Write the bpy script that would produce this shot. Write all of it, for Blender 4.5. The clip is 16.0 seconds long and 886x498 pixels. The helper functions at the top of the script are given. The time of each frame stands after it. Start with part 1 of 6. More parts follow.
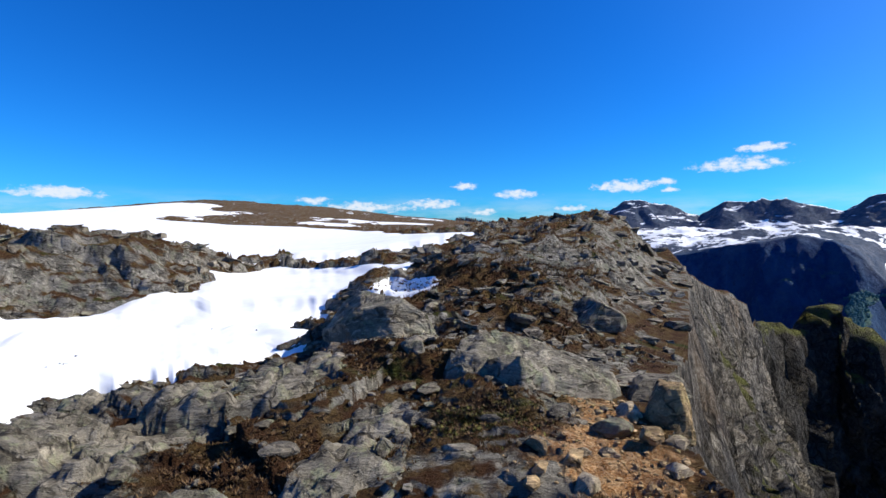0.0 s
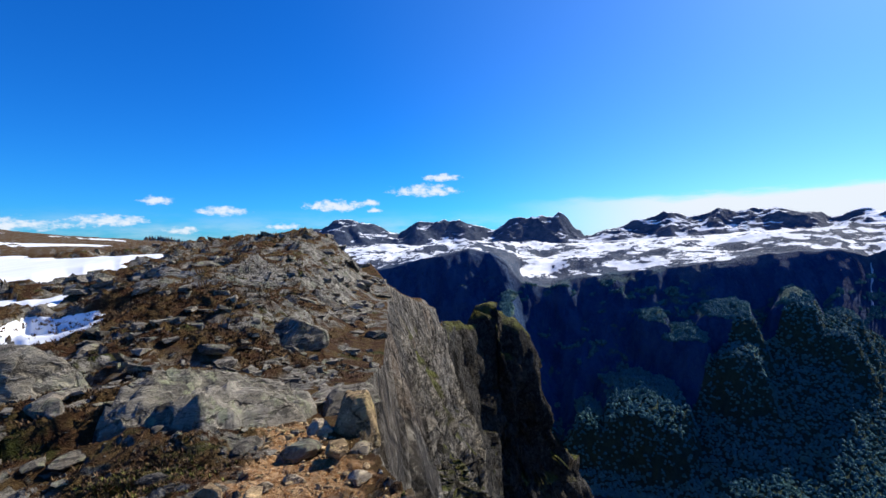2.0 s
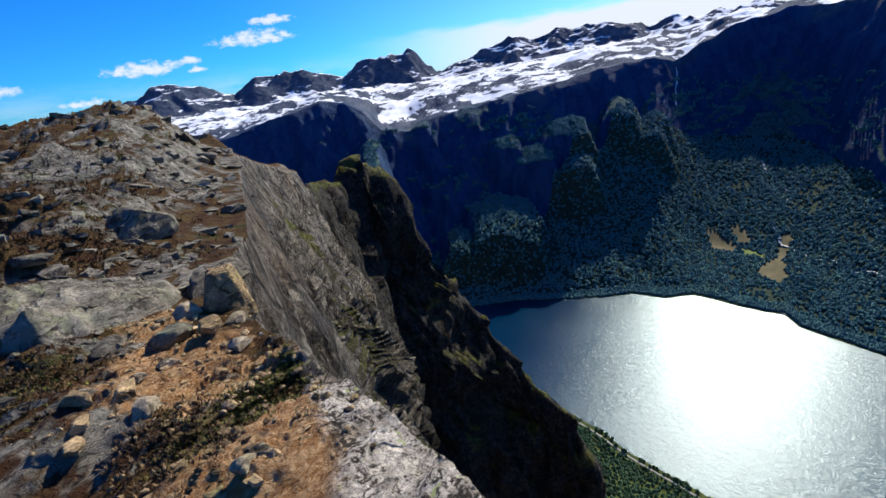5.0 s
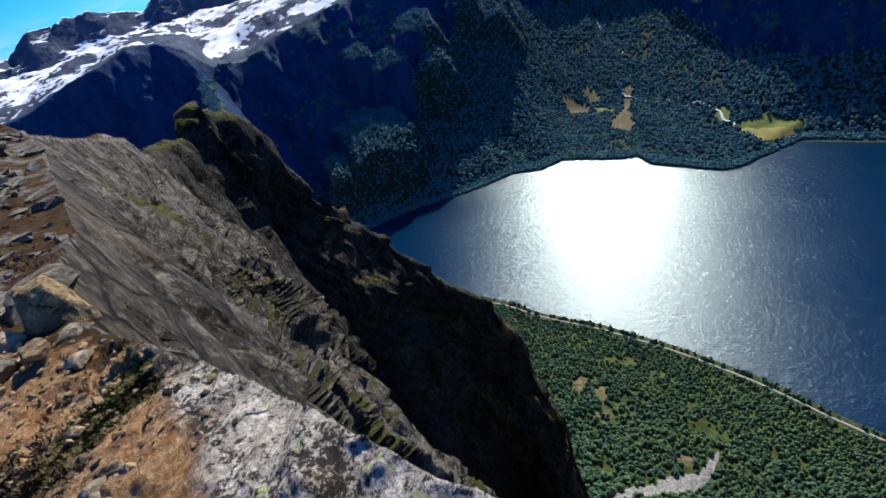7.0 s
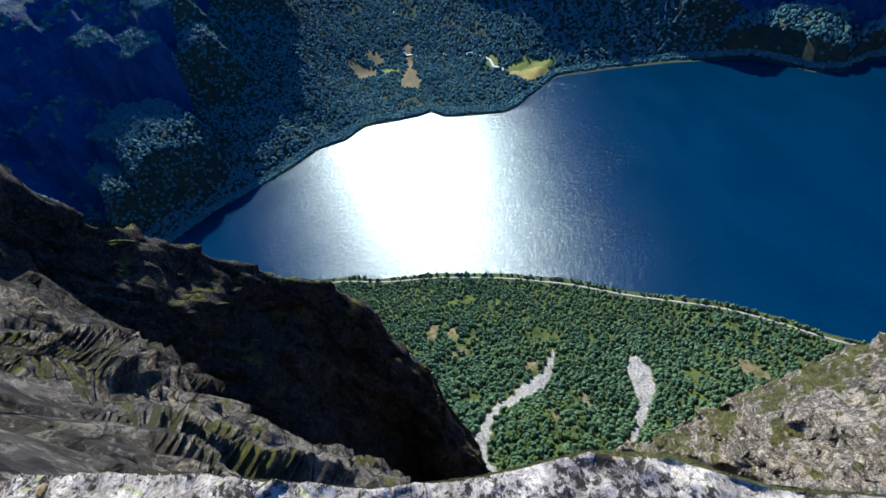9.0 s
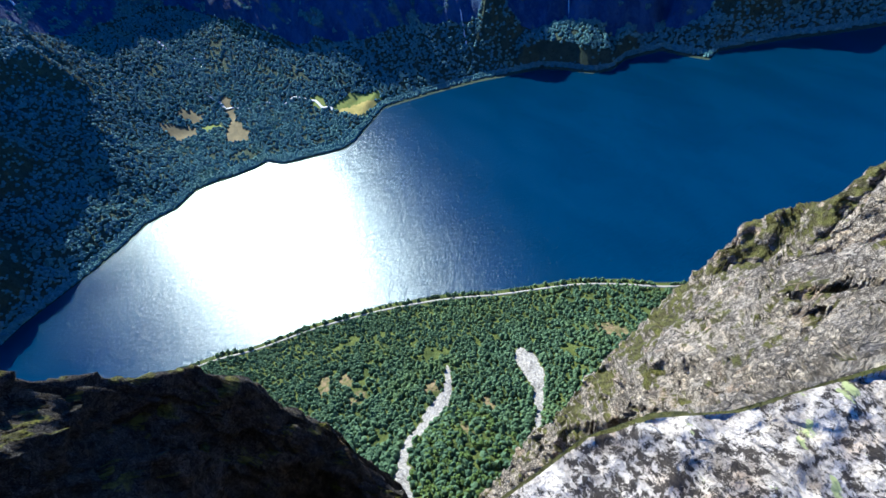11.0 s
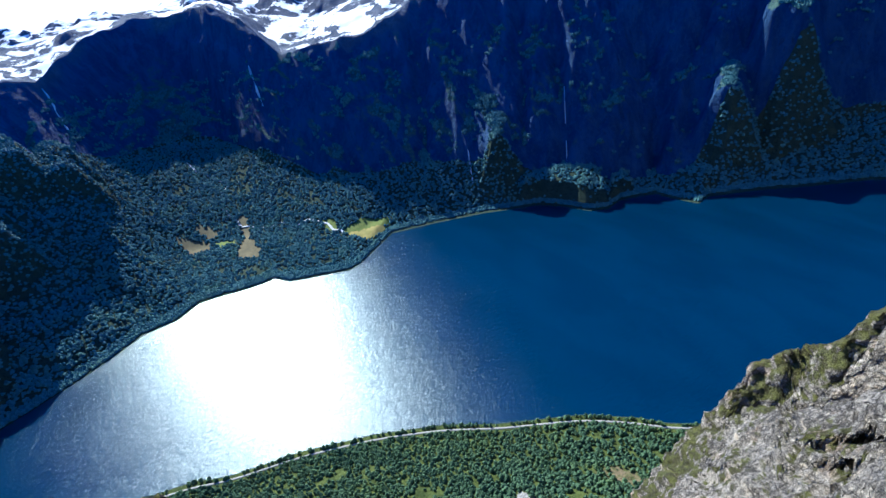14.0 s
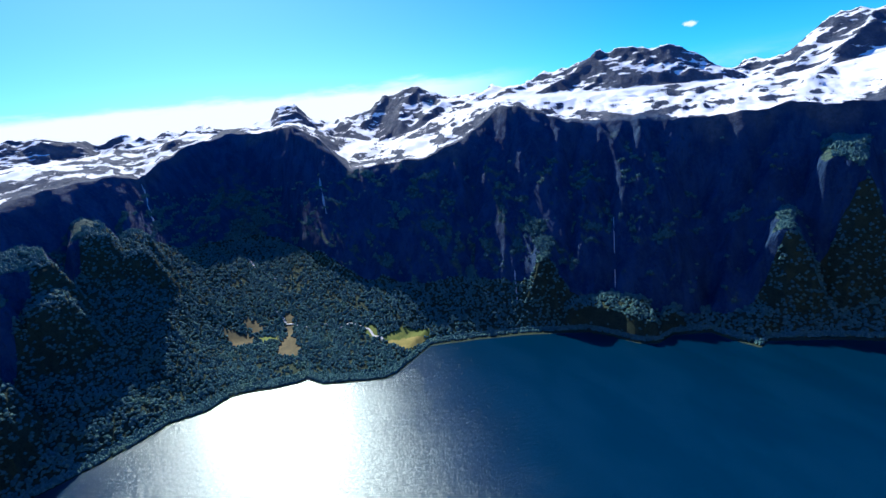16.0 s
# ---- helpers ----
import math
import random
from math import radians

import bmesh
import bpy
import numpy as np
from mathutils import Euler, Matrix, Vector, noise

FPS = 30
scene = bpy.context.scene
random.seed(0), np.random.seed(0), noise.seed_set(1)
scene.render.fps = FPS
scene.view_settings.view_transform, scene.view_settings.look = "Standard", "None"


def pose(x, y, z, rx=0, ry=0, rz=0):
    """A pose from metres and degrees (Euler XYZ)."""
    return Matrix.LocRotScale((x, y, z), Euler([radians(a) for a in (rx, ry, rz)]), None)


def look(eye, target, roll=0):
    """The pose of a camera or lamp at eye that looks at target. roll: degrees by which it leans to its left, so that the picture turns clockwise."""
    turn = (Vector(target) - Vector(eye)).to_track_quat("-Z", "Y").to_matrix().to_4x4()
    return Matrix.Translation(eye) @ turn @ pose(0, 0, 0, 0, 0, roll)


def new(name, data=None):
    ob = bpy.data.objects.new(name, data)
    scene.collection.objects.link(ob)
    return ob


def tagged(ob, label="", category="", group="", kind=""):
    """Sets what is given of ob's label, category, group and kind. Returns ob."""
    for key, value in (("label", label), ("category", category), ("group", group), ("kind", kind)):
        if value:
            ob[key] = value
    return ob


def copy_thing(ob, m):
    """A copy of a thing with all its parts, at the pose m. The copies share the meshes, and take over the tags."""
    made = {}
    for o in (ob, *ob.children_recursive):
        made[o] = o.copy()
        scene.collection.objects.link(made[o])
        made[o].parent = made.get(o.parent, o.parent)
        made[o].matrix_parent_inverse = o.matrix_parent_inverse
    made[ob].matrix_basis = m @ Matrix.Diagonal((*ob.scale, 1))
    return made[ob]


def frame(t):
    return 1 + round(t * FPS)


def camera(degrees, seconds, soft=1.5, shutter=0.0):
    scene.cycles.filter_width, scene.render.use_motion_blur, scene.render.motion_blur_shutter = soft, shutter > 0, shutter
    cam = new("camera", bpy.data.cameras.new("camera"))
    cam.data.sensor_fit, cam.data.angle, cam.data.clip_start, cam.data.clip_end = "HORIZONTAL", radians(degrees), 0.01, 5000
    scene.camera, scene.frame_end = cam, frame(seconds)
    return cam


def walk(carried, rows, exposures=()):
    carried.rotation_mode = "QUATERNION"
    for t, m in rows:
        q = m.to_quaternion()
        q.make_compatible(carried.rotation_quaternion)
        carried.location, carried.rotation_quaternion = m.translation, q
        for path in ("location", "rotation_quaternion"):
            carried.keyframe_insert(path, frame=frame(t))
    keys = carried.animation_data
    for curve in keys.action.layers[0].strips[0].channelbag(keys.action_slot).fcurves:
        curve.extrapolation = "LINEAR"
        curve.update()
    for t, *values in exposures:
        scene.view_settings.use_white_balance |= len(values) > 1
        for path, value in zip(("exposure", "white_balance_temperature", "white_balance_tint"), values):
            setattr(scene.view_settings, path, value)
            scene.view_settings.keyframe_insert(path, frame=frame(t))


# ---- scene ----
import itertools

cam = camera(87.62, 16.0)
PATH = [
    (0.0, -0.000, 0.000, 1.651, 87.20, 0.00, 0.00),
    (0.5, 0.089, 0.026, 1.652, 87.18, 0.35, -8.51),
    (1.0, 0.171, 0.019, 1.658, 87.78, 0.49, -15.97),
    (1.5, 0.240, 0.006, 1.647, 88.12, 0.80, -26.64),
    (2.0, 0.266, 0.015, 1.651, 89.21, 0.93, -34.43),
    (2.5, 0.279, 0.023, 1.641, 89.38, 2.14, -40.43),
    (3.0, 0.308, 0.022, 1.629, 87.30, 2.89, -46.09),
    (3.5, 0.332, 0.005, 1.606, 82.56, 4.17, -49.62),
    (3.7, 0.334, -0.005, 1.599, 80.12, 5.05, -50.32),
    (5.8, 0.429, -0.142, 1.581, 62.90, 11.08, -57.14),
    (6.0, 0.455, -0.176, 1.556, 60.89, 12.72, -59.72),
    (6.5, 0.535, -0.248, 1.540, 56.61, 15.37, -65.46),
    (7.0, 0.585, -0.281, 1.538, 55.00, 15.95, -71.65),
    (7.5, 0.596, -0.258, 1.579, 51.86, 15.12, -79.55),
    (8.0, 0.606, -0.264, 1.571, 49.22, 14.04, -86.01),
    (8.2, 0.602, -0.253, 1.571, 48.32, 13.95, -88.58),
    (10.3, 0.751, 0.033, 1.647, 42.31, 12.73, -112.94),
    (10.5, 0.747, 0.052, 1.651, 42.74, 12.61, -115.49),
    (11.0, 0.732, 0.087, 1.664, 43.70, 11.78, -119.78),
    (11.5, 0.702, 0.058, 1.697, 44.60, 11.68, -124.87),
    (12.0, 0.702, -0.009, 1.647, 45.93, 10.91, -127.58),
    (12.5, 0.696, -0.060, 1.624, 47.20, 10.83, -130.20),
    (13.0, 0.693, -0.083, 1.620, 49.60, 10.42, -130.17),
    (13.5, 0.683, -0.058, 1.637, 54.57, 10.56, -123.97),
    (14.0, 0.672, -0.031, 1.647, 59.34, 9.86, -117.90),
    (14.5, 0.661, -0.013, 1.650, 64.72, 9.61, -113.03),
    (15.0, 0.652, -0.004, 1.650, 68.87, 8.29, -111.00),
    (15.5, 0.645, -0.000, 1.650, 72.07, 7.45, -110.03),
    (16.0, 0.640, 0.002, 1.650, 74.56, 6.96, -110.78),
]
EXPOSURE = [(0.0, 0.485, 6350, 8), (3.5, 0.535, 6350, 8), (6.0, 0.515, 6300, 8), (8.2, 0.785, 5900, 7), (10.3, 1.455, 5700, 5), (12.5, 1.535, 5650, 5), (13.5, 1.335, 5300, 4), (14.5, 1.135, 5400, 5), (16.0, 0.785, 5900, 7)]
walk(cam, [(t, pose(x, y, z, rx, ry, rz)) for t, x, y, z, rx, ry, rz in PATH], EXPOSURE)

# ---- world, sun and sky ----
SUN_AZ, SUN_EL = 84.6, 39.5


def compass(az, el=0.0):
    a, e = radians(az), radians(el)
    return Vector((math.sin(a) * math.cos(e), math.cos(a) * math.cos(e), math.sin(e)))


sun = new("sun", bpy.data.lights.new("sun", "SUN"))
sun.data.energy, sun.data.angle, sun.data.color = 5.0, radians(0.53), (1.0, 0.915, 0.77)
sun.matrix_world = look(compass(SUN_AZ, SUN_EL) * 100, (0, 0, 0))


class Nodes:
    """A short way to write node trees."""

    def __init__(self, tree):
        self.tree = tree

    def add(self, kind, ins=None):
        n = self.tree.nodes.new(kind)
        for k, v in (ins or {}).items():
            if isinstance(v, bpy.types.NodeSocket):
                self.tree.links.new(v, n.inputs[k])
            else:
                n.inputs[k].default_value = v
        return n

    def math(self, op, a, b=0.0, clamp=False):
        n = self.add("ShaderNodeMath", {0: a, 1: b})
        n.operation, n.use_clamp = op, clamp
        return n.outputs[0]

    def mix(self, fac, a, b, blend="MIX"):
        n = self.add("ShaderNodeMix")
        n.data_type, n.blend_type = "RGBA", blend
        for k, v in ((0, fac), (6, a), (7, b)):
            if isinstance(v, bpy.types.NodeSocket):
                self.tree.links.new(v, n.inputs[k])
            else:
                n.inputs[k].default_value = (*v, 1) if isinstance(v, tuple) and len(v) == 3 else v
        return n.outputs[2]

    def step(self, v, lo, hi):
        n = self.add("ShaderNodeMapRange", {0: v, 1: lo, 2: hi})
        n.interpolation_type = "SMOOTHSTEP"
        return n.outputs[0]

    def noise(self, vec, scale, detail=6.0, rough=0.55, dist=0.0):
        return self.add("ShaderNodeTexNoise", {"Vector": vec, "Scale": scale, "Detail": detail, "Roughness": rough,
                                               "Distortion": dist}).outputs[0]

    def voronoi(self, vec, scale, feature="F1"):
        n = self.add("ShaderNodeTexVoronoi", {"Vector": vec, "Scale": scale})
        n.feature = feature
        return n.outputs[0]

    def attr(self, name):
        n = self.add("ShaderNodeAttribute")
        n.attribute_name = name
        return n.outputs["Fac"]

    def bump(self, height, strength, distance, normal=None):
        n = self.add("ShaderNodeBump", {"Height": height, "Strength": strength, "Distance": distance})
        if normal is not None:
            self.tree.links.new(normal, n.inputs["Normal"])
        return n.outputs[0]


CLOUDS = [(32.4, 6.3, 4.42, 1.01), (34.4, 7.9, 2.34, 0.61), (21.6, 4.5, 4.16, 0.88), (25.7, 4.9, 1.17, 0.54), (9.0, 3.8, 2.86, 0.74), (2.6, 4.8, 1.69, 0.61), (-39.8, 3.1, 3.9, 0.81),
          (-15.4, 3.0, 2.21, 0.61), (-8.8, 2.2, 5.46, 0.94), (-1.6, 2.6, 3.9, 0.81), (5.0, 1.7, 2.08, 0.61), (15.4, 2.1, 1.95, 0.54), (137.7, 6.4, 0.78, 0.41), (26.0, 4.0, 1.04, 0.34)]


def build_world():
    w = bpy.data.worlds.new("world")
    scene.world = w
    w.use_nodes = True
    w.node_tree.nodes.clear()
    n = Nodes(w.node_tree)
    sky = n.add("ShaderNodeTexSky")
    sky.sky_type, sky.sun_disc, sky.sun_elevation, sky.sun_rotation = "NISHITA", False, radians(SUN_EL), radians(SUN_AZ)
    sky.altitude, sky.air_density, sky.dust_density, sky.ozone_density = 900.0, 1.0, 0.7, 2.5
    deep = n.add("ShaderNodeHueSaturation", {"Saturation": 1.28, "Value": 1.12, "Color": sky.outputs[0]})
    vec = n.add("ShaderNodeTexCoord").outputs["Generated"]
    # paler sky in the wide aureole round the sun
    toward = n.add("ShaderNodeVectorMath", {0: vec, 1: compass(SUN_AZ, SUN_EL)})
    toward.operation = "DOT_PRODUCT"
    glow = n.step(toward.outputs["Value"], 0.5, 0.98)
    clear = n.mix(1.0, deep.outputs[0], n.mix(glow, (0.17, 0.79, 1.5), (0.62, 0.98, 1.5)), "MULTIPLY")
    xyz = n.add("ShaderNodeSeparateXYZ", {0: vec})
    el = n.math("MULTIPLY", n.math("ARCSINE", xyz.outputs[2]), 57.2958)
    az = n.math("MULTIPLY", n.math("ARCTAN2", xyz.outputs[0], xyz.outputs[1]), 57.2958)
    # thin bright cloud bank low over the mountains under the sun
    flat = n.add("ShaderNodeMapping", {"Vector": vec, "Scale": (1.0, 1.0, 5.0)}).outputs[0]
    wisp = n.noise(flat, 7.0, 7.0, 0.6)
    top = n.math("ADD", 3.6, n.math("MULTIPLY", wisp, 2.8))
    bank = n.math("SUBTRACT", 1.0, n.step(n.math("SUBTRACT", el, top), -0.9, 0.35))
    sides = n.math("MULTIPLY", n.step(az, 40.0, 64.0), n.math("SUBTRACT", 1.0, n.step(az, 105.0, 124.0)))
    bank = n.math("MULTIPLY", n.math("MULTIPLY", bank, sides), n.step(el, -4.0, 0.0))
    # faint haze along the horizon elsewhere
    low = n.math("MULTIPLY", n.math("SUBTRACT", 1.0, n.step(el, 0.5, 4.5)), n.step(wisp, 0.35, 0.7))
    bank = n.math("MAXIMUM", bank, n.math("MULTIPLY", low, 0.45))
    # small fair-weather clouds: compass degrees, elevation, half width, half height
    puff = n.noise(n.add("ShaderNodeMapping", {"Vector": vec, "Scale": (1.0, 1.0, 1.8)}).outputs[0], 58.0, 7.0, 0.62)
    small = 0.0
    for a, e, w, h in CLOUDS:
        u, v = n.math("DIVIDE", n.math("SUBTRACT", az, a), w), n.math("DIVIDE", n.math("SUBTRACT", el, e), h)
        flat_base = n.math("MULTIPLY", n.math("MAXIMUM", n.math("MULTIPLY", v, -1.0), 0.0), 0.9)
        d = n.math("ADD", n.math("ADD", n.math("MULTIPLY", u, u), n.math("MULTIPLY", v, v)), flat_base)
        d = n.math("ADD", d, n.math("MULTIPLY", n.math("SUBTRACT", puff, 0.5), 3.6))
        one = n.math("SUBTRACT", 1.0, n.step(d, -0.15, 1.15))
        small = n.math("MAXIMUM", small, one)
    bank = n.math("MAXIMUM", bank, n.math("MULTIPLY", small, 0.96))
    col = n.mix(bank, clear, (8.5, 9.0, 9.8))
    bg = n.add("ShaderNodeBackground", {"Color": col, "Strength": 0.07})
    out = n.add("ShaderNodeOutputWorld")
    n.tree.links.new(bg.outputs[0], out.inputs[0])


build_world()


# ---- noise on arrays ----
def hashed(i, j, k, seed):
    u = lambda v: np.asarray(v).astype(np.uint32)
    h = u(i) * np.uint32(374761393) + u(j) * np.uint32(668265263) + u(k) * np.uint32(2147483647) + np.uint32((seed * 1274126177) & 0xFFFFFFFF)
    h = (h ^ (h >> np.uint32(13))) * np.uint32(1274126177)
    h = (h ^ (h >> np.uint32(16))) * np.uint32(2246822519)
    return ((h ^ (h >> np.uint32(15))) & np.uint32(0xFFFFFF)) * (2.0 / 0xFFFFFF) - 1


def vnoise(x, y, z=None, seed=0):
    """Smooth noise from -1 to 1, in two or three dimensions."""
    xi, yi = np.floor(x).astype(np.int64), np.floor(y).astype(np.int64)
    fx, fy = x - xi, y - yi
    u, v = fx * fx * fx * (fx * (fx * 6 - 15) + 10), fy * fy * fy * (fy * (fy * 6 - 15) + 10)

    def layer(k):
        a, b = hashed(xi, yi, k, seed), hashed(xi + 1, yi, k, seed)
        c, d = hashed(xi, yi + 1, k, seed), hashed(xi + 1, yi + 1, k, seed)
        return (a + (b - a) * u) * (1 - v) + (c + (d - c) * u) * v
    if z is None:
        return layer(np.zeros_like(xi))
    zi = np.floor(z).astype(np.int64)
    fz = z - zi
    w = fz * fz * (3 - 2 * fz)
    return layer(zi) * (1 - w) + layer(zi + 1) * w


def fbm(x, y, size, octaves=4, seed=0, gain=0.5, z=None):
    total, amp, norm = 0.0, 1.0, 0.0
    for o in range(octaves):
        s = 2.03 ** o / size
        total = total + amp * vnoise(x * s + 17.3 * o, y * s - 9.1 * o, None if z is None else z * s, seed + o)
        norm, amp = norm + amp, amp * gain
    return total / norm


def ridged(x, y, size, octaves=4, seed=0, z=None):
    total, amp, norm = 0.0, 1.0, 0.0
    for o in range(octaves):
        s = 2.1 ** o / size
        total = total + amp * (1 - 2 * np.abs(vnoise(x * s + 3.7 * o, y * s + 8.3 * o, None if z is None else z * s, seed + o)))
        norm, amp = norm + amp, amp * 0.5
    return total / norm


def smooth(v, lo, hi):
    t = np.clip((v - lo) / (hi - lo), 0, 1)
    return t * t * (3 - 2 * t)


def blocks(x, y, z, size, seed):
    """Relief of jointed rock: every block has a flat, tilted face of its own."""
    x, y, z = x / size, y / size, z / size
    ix, iy, iz = (np.floor(v).astype(np.int64) for v in (x, y, z))
    best, out = np.full(x.shape, 1e9), np.zeros(x.shape)
    flat = not z.any()
    for i, j, k in itertools.product((-1, 0, 1), (-1, 0, 1), (0,) if flat else (-1, 0, 1)):
        a, b, c = ix + i, iy + j, iz + k
        dx, dy, dz = (v - (g + 0.5 + 0.45 * hashed(a, b, c, seed + s)) for v, g, s in ((x, a, 0), (y, b, 1), (z, c, 2)))
        d = dx * dx + dy * dy + (0 if flat else dz * dz)
        face = 0.7 * hashed(a, b, c, seed + 3) + 0.9 * (hashed(a, b, c, seed + 4) * dx + hashed(a, b, c, seed + 5) * dy + hashed(a, b, c, seed + 6) * dz)
        near = d < best
        best, out = np.where(near, d, best), np.where(near, face, out)
    return out


# ---- the plan: lake level 700 m below the lookout ----
LAKE = -700.0
# near shore, from north to south
NEAR_SHORE = [(640, 1100), (760, 700), (748, 480), (736, 357), (717, 273), (690, 220), (660, 86), (612, -45), (555, -160), (500, -240),
              (465, -305), (430, -370), (372, -440), (335, -472), (305, -510), (285, -570), (240, -760), (150, -1100), (-50, -1700), (-250, -2300)]
# far shore, from north to south
FAR_SHORE = [(700, 1160), (860, 1010), (1000, 895), (1060, 815), (1148, 716), (1235, 542), (1283, 470), (1338, 402), (1345, 308), (1394, 250),
             (1392, 204), (1372, 131), (1362, 60), (1366, 22), (1310, -15), (1286, -70), (1237, -189), (1250, -228), (1293, -286), (1364, -381),
             (1313, -542), (1256, -682), (1158, -857), (1096, -896), (1010, -932), (979, -976), (998, -1049), (949, -1153), (893, -1156),
             (812, -1178), (828, -1230), (741, -1372), (671, -1456), (578, -1593), (473, -1680), (349, -1773), (150, -2010), (-60, -2400)]
# top of the wooded apron over the far shore: compass degrees, metres away, degrees of elevation
APRON = [(0, 1900, -12), (20, 1700, -14), (30, 1600, -17), (40, 1560, -20), (47, 1520, -23), (52, 1500, -24.5), (59, 1530, -23.5), (62, 1580, -20), (65, 1720, -14.5),
         (68.5, 1850, -11.2), (72, 1960, -9.6), (76.6, 2120, -8.2), (79.3, 2300, -10.2), (83.6, 2450, -10.3), (87, 2480, -10.4), (90, 2380, -11.6),
         (93, 2060, -14), (96, 1860, -16.8), (98.6, 1760, -18.0), (105.8, 1640, -19.1), (113.2, 1600, -19.6), (120.4, 1530, -20.8), (127.3, 1490, -22.7),
         (131.3, 1475, -23.6), (136.4, 1480, -25.0), (142.2, 1530, -23.6), (147.6, 1620, -20.6), (154.7, 1800, -18.2), (165, 2050, -16), (180, 2600, -12), (196, 3000, -10)]
# brow of the far walls, where the snowy upland begins
LIP = [(0, 2900, -2.5), (20, 2500, -3.4), (28.3, 2350, -3.1), (32.8, 2250, -1.8), (37.6, 2200, -0.8), (40.2, 2150, -1.4), (42.2, 2100, -2.6), (44, 2050, -5.0),
       (47.5, 2000, -5.7), (50.4, 1980, -4.6), (56.1, 1980, -3.6), (63.5, 2080, -2.7), (67.4, 2250, -2.0), (72.3, 2400, -1.4), (75, 2450, -1.4), (77, 2480, -2.0),
       (78.6, 2750, -0.8), (82.2, 3000, 0.6), (86.2, 3080, 1.3), (90.3, 3060, 1.2), (93.5, 2900, 1.3), (96, 2600, -0.4), (98.9, 2360, -4.2), (104.4, 2210, -4.0),
       (108.7, 2160, -3.4), (113, 2190, -1.7), (117.4, 2200, 0.9), (120, 2150, 0.9), (125, 2060, -1.7), (135.7, 2020, -2.8), (146.5, 2160, -2.7),
       (153.2, 2200, -3.2), (165, 2550, -2.6), (180, 2950, -2), (196, 3300, -1.5)]
# feet of the high peaks and the peaks themselves
FEET = [(0, 4000, -0.4), (20, 3700, -0.1), (28, 3700, -0.4), (40, 3650, -0.3), (52, 3600, -0.3), (60, 3500, 0.2), (72, 3500, 0.7), (84, 3600, 1.7), (94, 3600, 1.2),
        (98, 3300, -0.4), (104, 2950, -1.6), (110, 2800, 0.2), (118, 2500, 1.9), (126, 2350, 1.2), (136, 2350, 0.9), (146, 2500, 0.2), (153, 2700, 1.2), (170, 3200, 1.5), (196, 3700, 1)]
PEAKS = [(0, 4700, 0.1), (8, 4700, 0.15), (14, 4600, 0.8), (20, 4500, 1.9), (21.6, 4450, 2.9), (25.8, 4450, 2.4), (29, 4500, 0.9), (31.3, 4400, 2.9), (33.6, 4400, 2.6), (36.6, 4400, 2.4), (40.8, 4450, 1.2),
         (42.7, 4300, 2.5), (48.5, 4250, 3.3), (51.5, 4300, 0.9), (54.3, 4350, 1.0), (59.8, 4300, 2.9), (62.4, 4350, 2.5), (67.7, 4350, 3.1),
         (71.3, 4400, 2.8), (74.4, 4450, 1.7), (76.7, 4450, 2.4), (79, 4550, 1.9), (83.7, 4500, 2.6), (87, 4550, 1.4), (91.2, 4500, 2.3), (92.1, 4450, 3.8),
         (94, 4450, 3.9), (95.3, 4500, 2.1), (98, 4500, 1.6), (101.4, 4300, 2.4), (104.3, 4100, 3.6), (108.3, 4000, 3.9), (110.3, 3900, 2.9)]
PEAKS += [(114.2, 3700, 3.0), (118.9, 3450, 3.2), (121.4, 3300, 3.1), (125.3, 3150, 4.2), (128.9, 3050, 4.9), (134, 3000, 4.5), (136, 3000, 4.4), (138.2, 3150, 3.0),
          (140.7, 3400, 1.9), (144, 3700, 2.0), (146.2, 3600, 2.7), (149.6, 3500, 4.6), (153, 3450, 4.7), (165, 3700, 4), (180, 4000, 3), (196, 4300, 2)]
# brow of the near cliff, from south to north: x, y, z, steepness below it, depth to which that steepness goes
EDGE = [(-260, -1200, 40, 2, 300), (-120, -620, 20, 2, 300), (-45, -300, -8, 2.5, 150), (-34, -180, -2, 2.6, 120), (-22, -90, -1, 3, 100),
        (-9, -36, -0.5, 3.5, 90), (-2.2, -9, -0.1, 5, 80), (0.3, -2.6, 0.12, 8, 70), (0.65, -1.56, 0.2, 9, 70), (0.78, -1.22, 0.22, 9, 70), (0.86, -0.98, 0.22, 9, 70),
        (0.95, -0.7, 0.22, 9, 70), (1.07, -0.5, 0.22, 9, 70), (1.13, -0.3, 0.2, 9, 70), (1.13, 0.0, 0.2, 9, 70), (1.17, 0.33, 0.18, 9, 70), (1.23, 0.53, 0.17, 9, 70), (1.4, 1.08, 0.15, 8, 60), (1.55, 1.8, 0.1, 7, 60),
        (1.78, 2.9, 0.0, 8, 60), (1.92, 3.6, -0.1, 8, 55), (2.5, 5.2, -0.25, 7, 4.0), (3.1, 6.3, -0.4, 7, 4.0)]
EDGE += [(4.4, 8.2, -0.7, 6, 5.0), (6.6, 12.3, -0.75, 4.4, 6.8), (9.6, 18, -0.8, 3.0, 5.6), (13.0, 24.6, -0.7, 3.2, 4.6), (13.7, 28.0, 0.3, 3.2, 5.5), (17.5, 33.7, -1.4, 3.6, 6), (24.8, 43.4, -3.8, 4, 7),
         (35.3, 53.4, -7.3, 4, 6), (47, 69, -14, 5, 5), (50, 110, -14, 4, 200), (60, 300, 0, 3, 300), (40, 800, 20, 2, 400), (-100, 1500, 30, 2, 400)]
